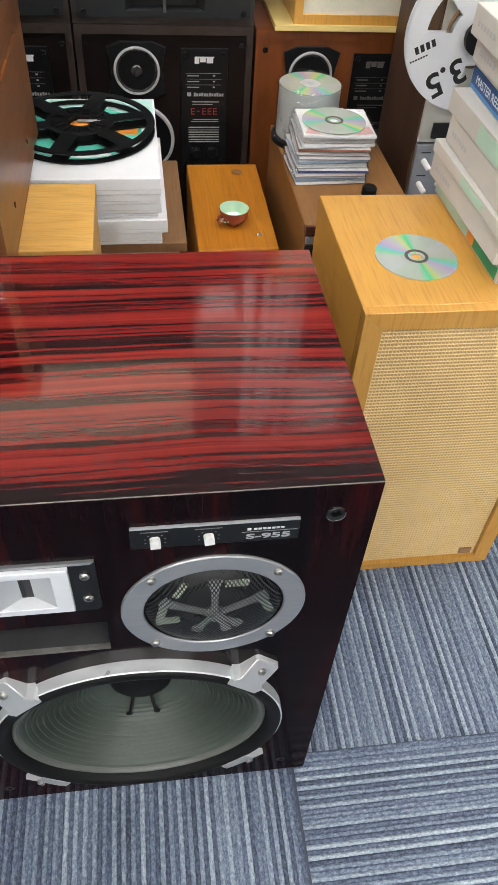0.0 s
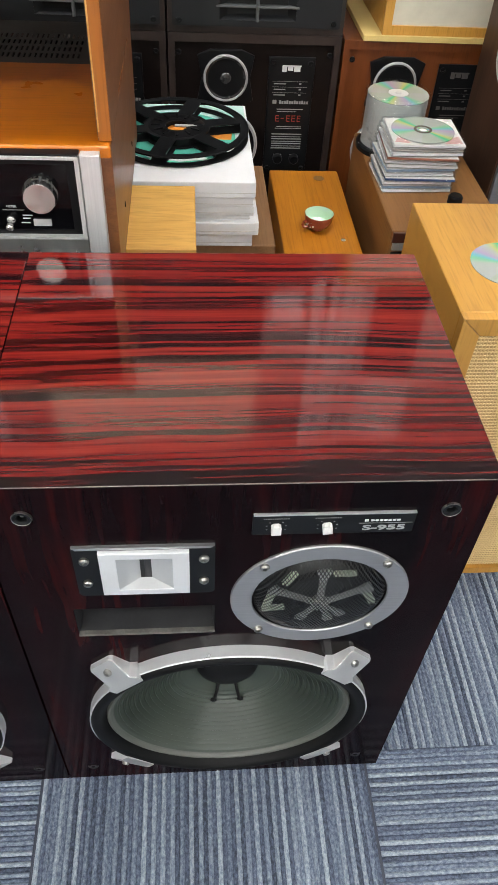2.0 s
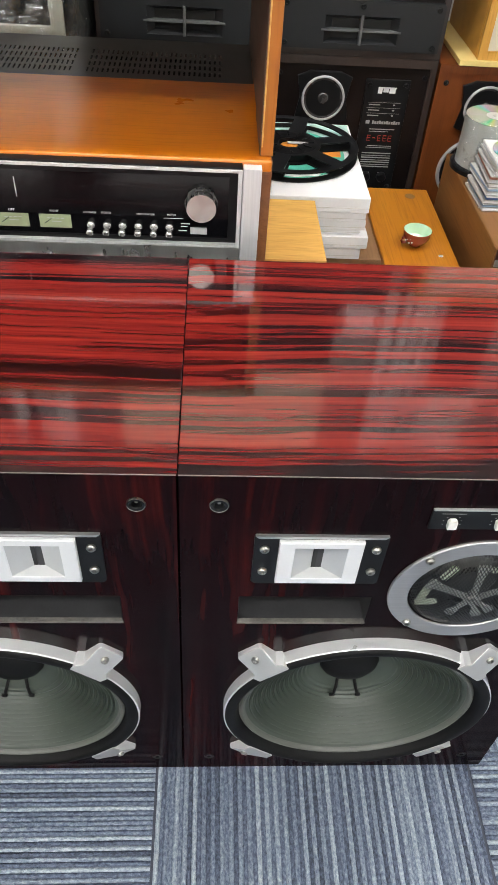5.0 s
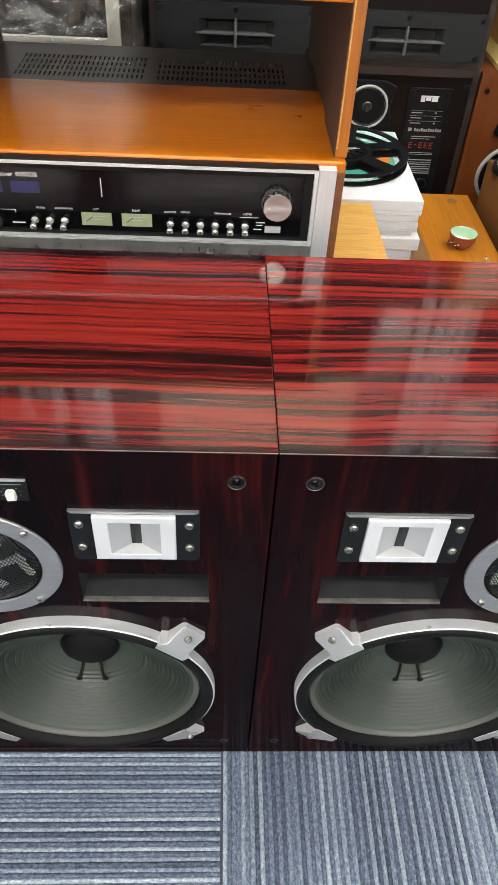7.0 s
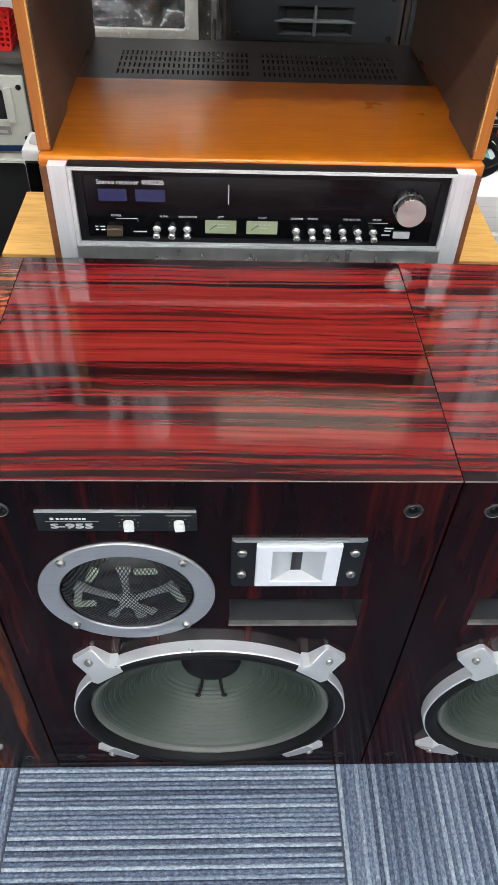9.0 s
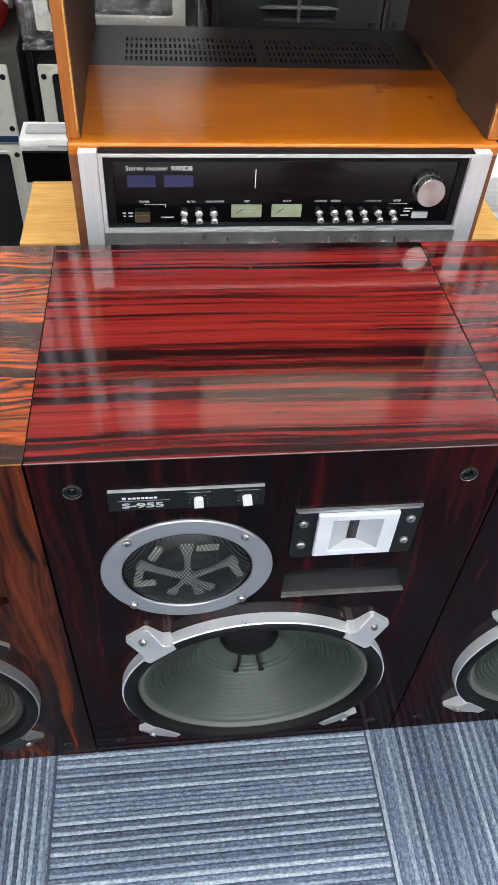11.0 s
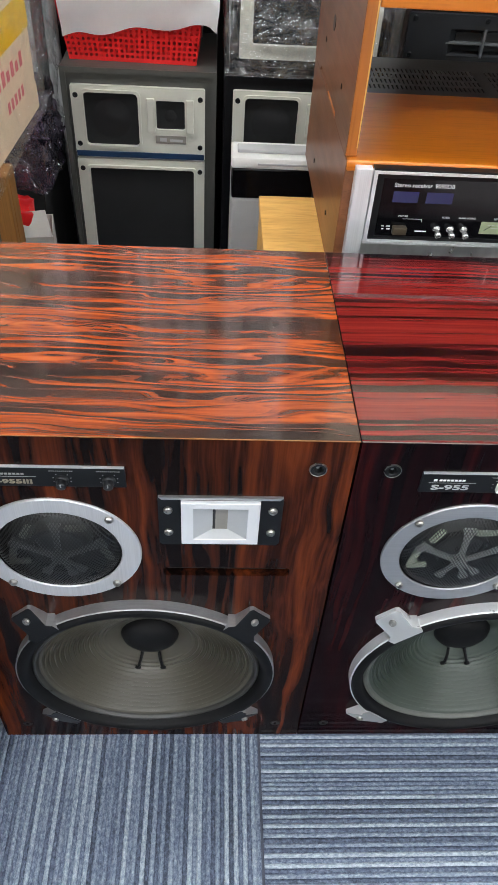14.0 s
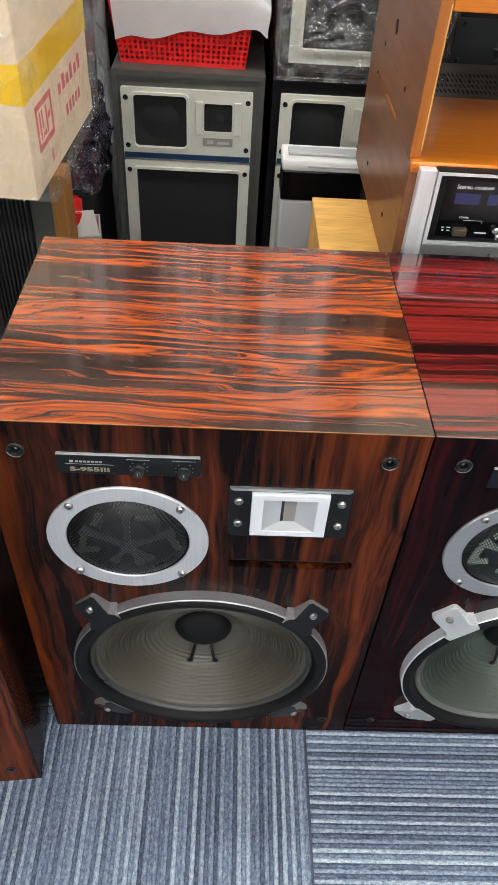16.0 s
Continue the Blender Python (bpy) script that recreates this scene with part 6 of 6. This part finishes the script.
def wrapped_rolls(x0, x1, y, z0, z1, seed):
    """Upright rolls of pale sheet, side by side before a dark board."""
    rng = random.Random(seed)
    mid = (x0 + x1) / 2
    bundle = thing("wrapped_bundle", "upright pale plastic rolls before a dark board", "bundle", (mid, y, z0), group="wrapped bundles on the upper row")
    part("back_board", box(x0 - mid, 0.04, 0.0, x1 - mid, 0.055, z1 - z0, 0.002), s90_black, bundle, "dark back board")
    x = x0 - mid + 0.015
    while x < x1 - mid - 0.012:
        r, lean = rng.uniform(0.010, 0.022), rng.uniform(-0.02, 0.02)
        top = (z1 - z0) * rng.uniform(0.80, 1.0)
        prof = [(0, 0.0)] + [(r * rng.uniform(0.75, 1.1), top * k / 9 + 0.0005) for k in range(10)] + [(0, top + 0.001)]
        roll = lathe(prof, 14, pose(x, 0.012, 0) @ pose(0, 0, 0, 0, math.degrees(lean), 0))
        part("roll", roll, towel_white if rng.random() < 0.85 else grey_plastic, bundle)
        x += 2 * r + rng.uniform(0.002, 0.012)
    return bundle


wrapped_rolls(-0.605, -0.400, 1.30, 1.219, 2.02, 21)
wrapped_rolls(-0.930, -0.640, 1.472, 0.6515, 2.02, 27)
wrapped_rolls(-1.240, -1.020, 1.502, 0.0, 1.90, 29)
wrapped_rolls(0.545, 0.730, 1.30, 1.3368, 2.02, 23)
solid("dark_box", box(0.735, 1.30, 1.3368, 0.885, 1.45, 1.70, 0.003), s90_black, "plain dark box on the framed loudspeaker", "box")
solid("white_bundle", crinkled(0.725, 1.29, 1.7005, 0.885, 1.45, 1.96, 0.02, 8, 9), white_plastic, "crumpled white plastic bundle on a dark box", "bundle")


# ---- carpet tiles ----
def carpet_tile_mesh():
    n, L, top = 72, 0.5, 0.0034
    verts, faces = [], []
    prof = ((0.0, 0.0), (0.22, 0.75), (0.5, 1.0), (0.78, 0.75), (1.0, 0.0))
    for k in range(n):
        x = k * L / n
        hh = top * (0.75 + 0.35 * random.random())
        base = len(verts)
        for u, v in prof:
            for y in (0.0006, L - 0.0006):
                verts.append((x + u * L / n, y, -0.003 + hh * v))
        for j in range(4):
            a = base + 2 * j
            faces.append((a, a + 2, a + 3, a + 1))
        faces.append(tuple(base + 2 * j for j in range(4, -1, -1)))
        faces.append(tuple(base + 2 * j + 1 for j in range(5)))
    me = bpy.data.meshes.new("carpet_tile")
    me.from_pydata(verts, [], faces)
    me.polygons.foreach_set("use_smooth", [True] * len(me.polygons))
    me.set_sharp_from_angle(angle=radians(60))
    me.materials.append(carpet)
    return me


TILE = carpet_tile_mesh()
edges_x, edges_y = [-2.0535 - 2 * 0.5035 + 0.5035 * k for k in range(13)], [-3.98 + 0.5 * k for k in range(12)]
for i, x in enumerate(edges_x[:-1]):
    for j, y in enumerate(edges_y):
        tile = part("carpet_tile", TILE, None, floor)
        across = (i + j) % 2 == 0
        tile.matrix_basis = pose(x + 0.5, y, 0, 0, 0, 90) if across else pose(x, y, 0)
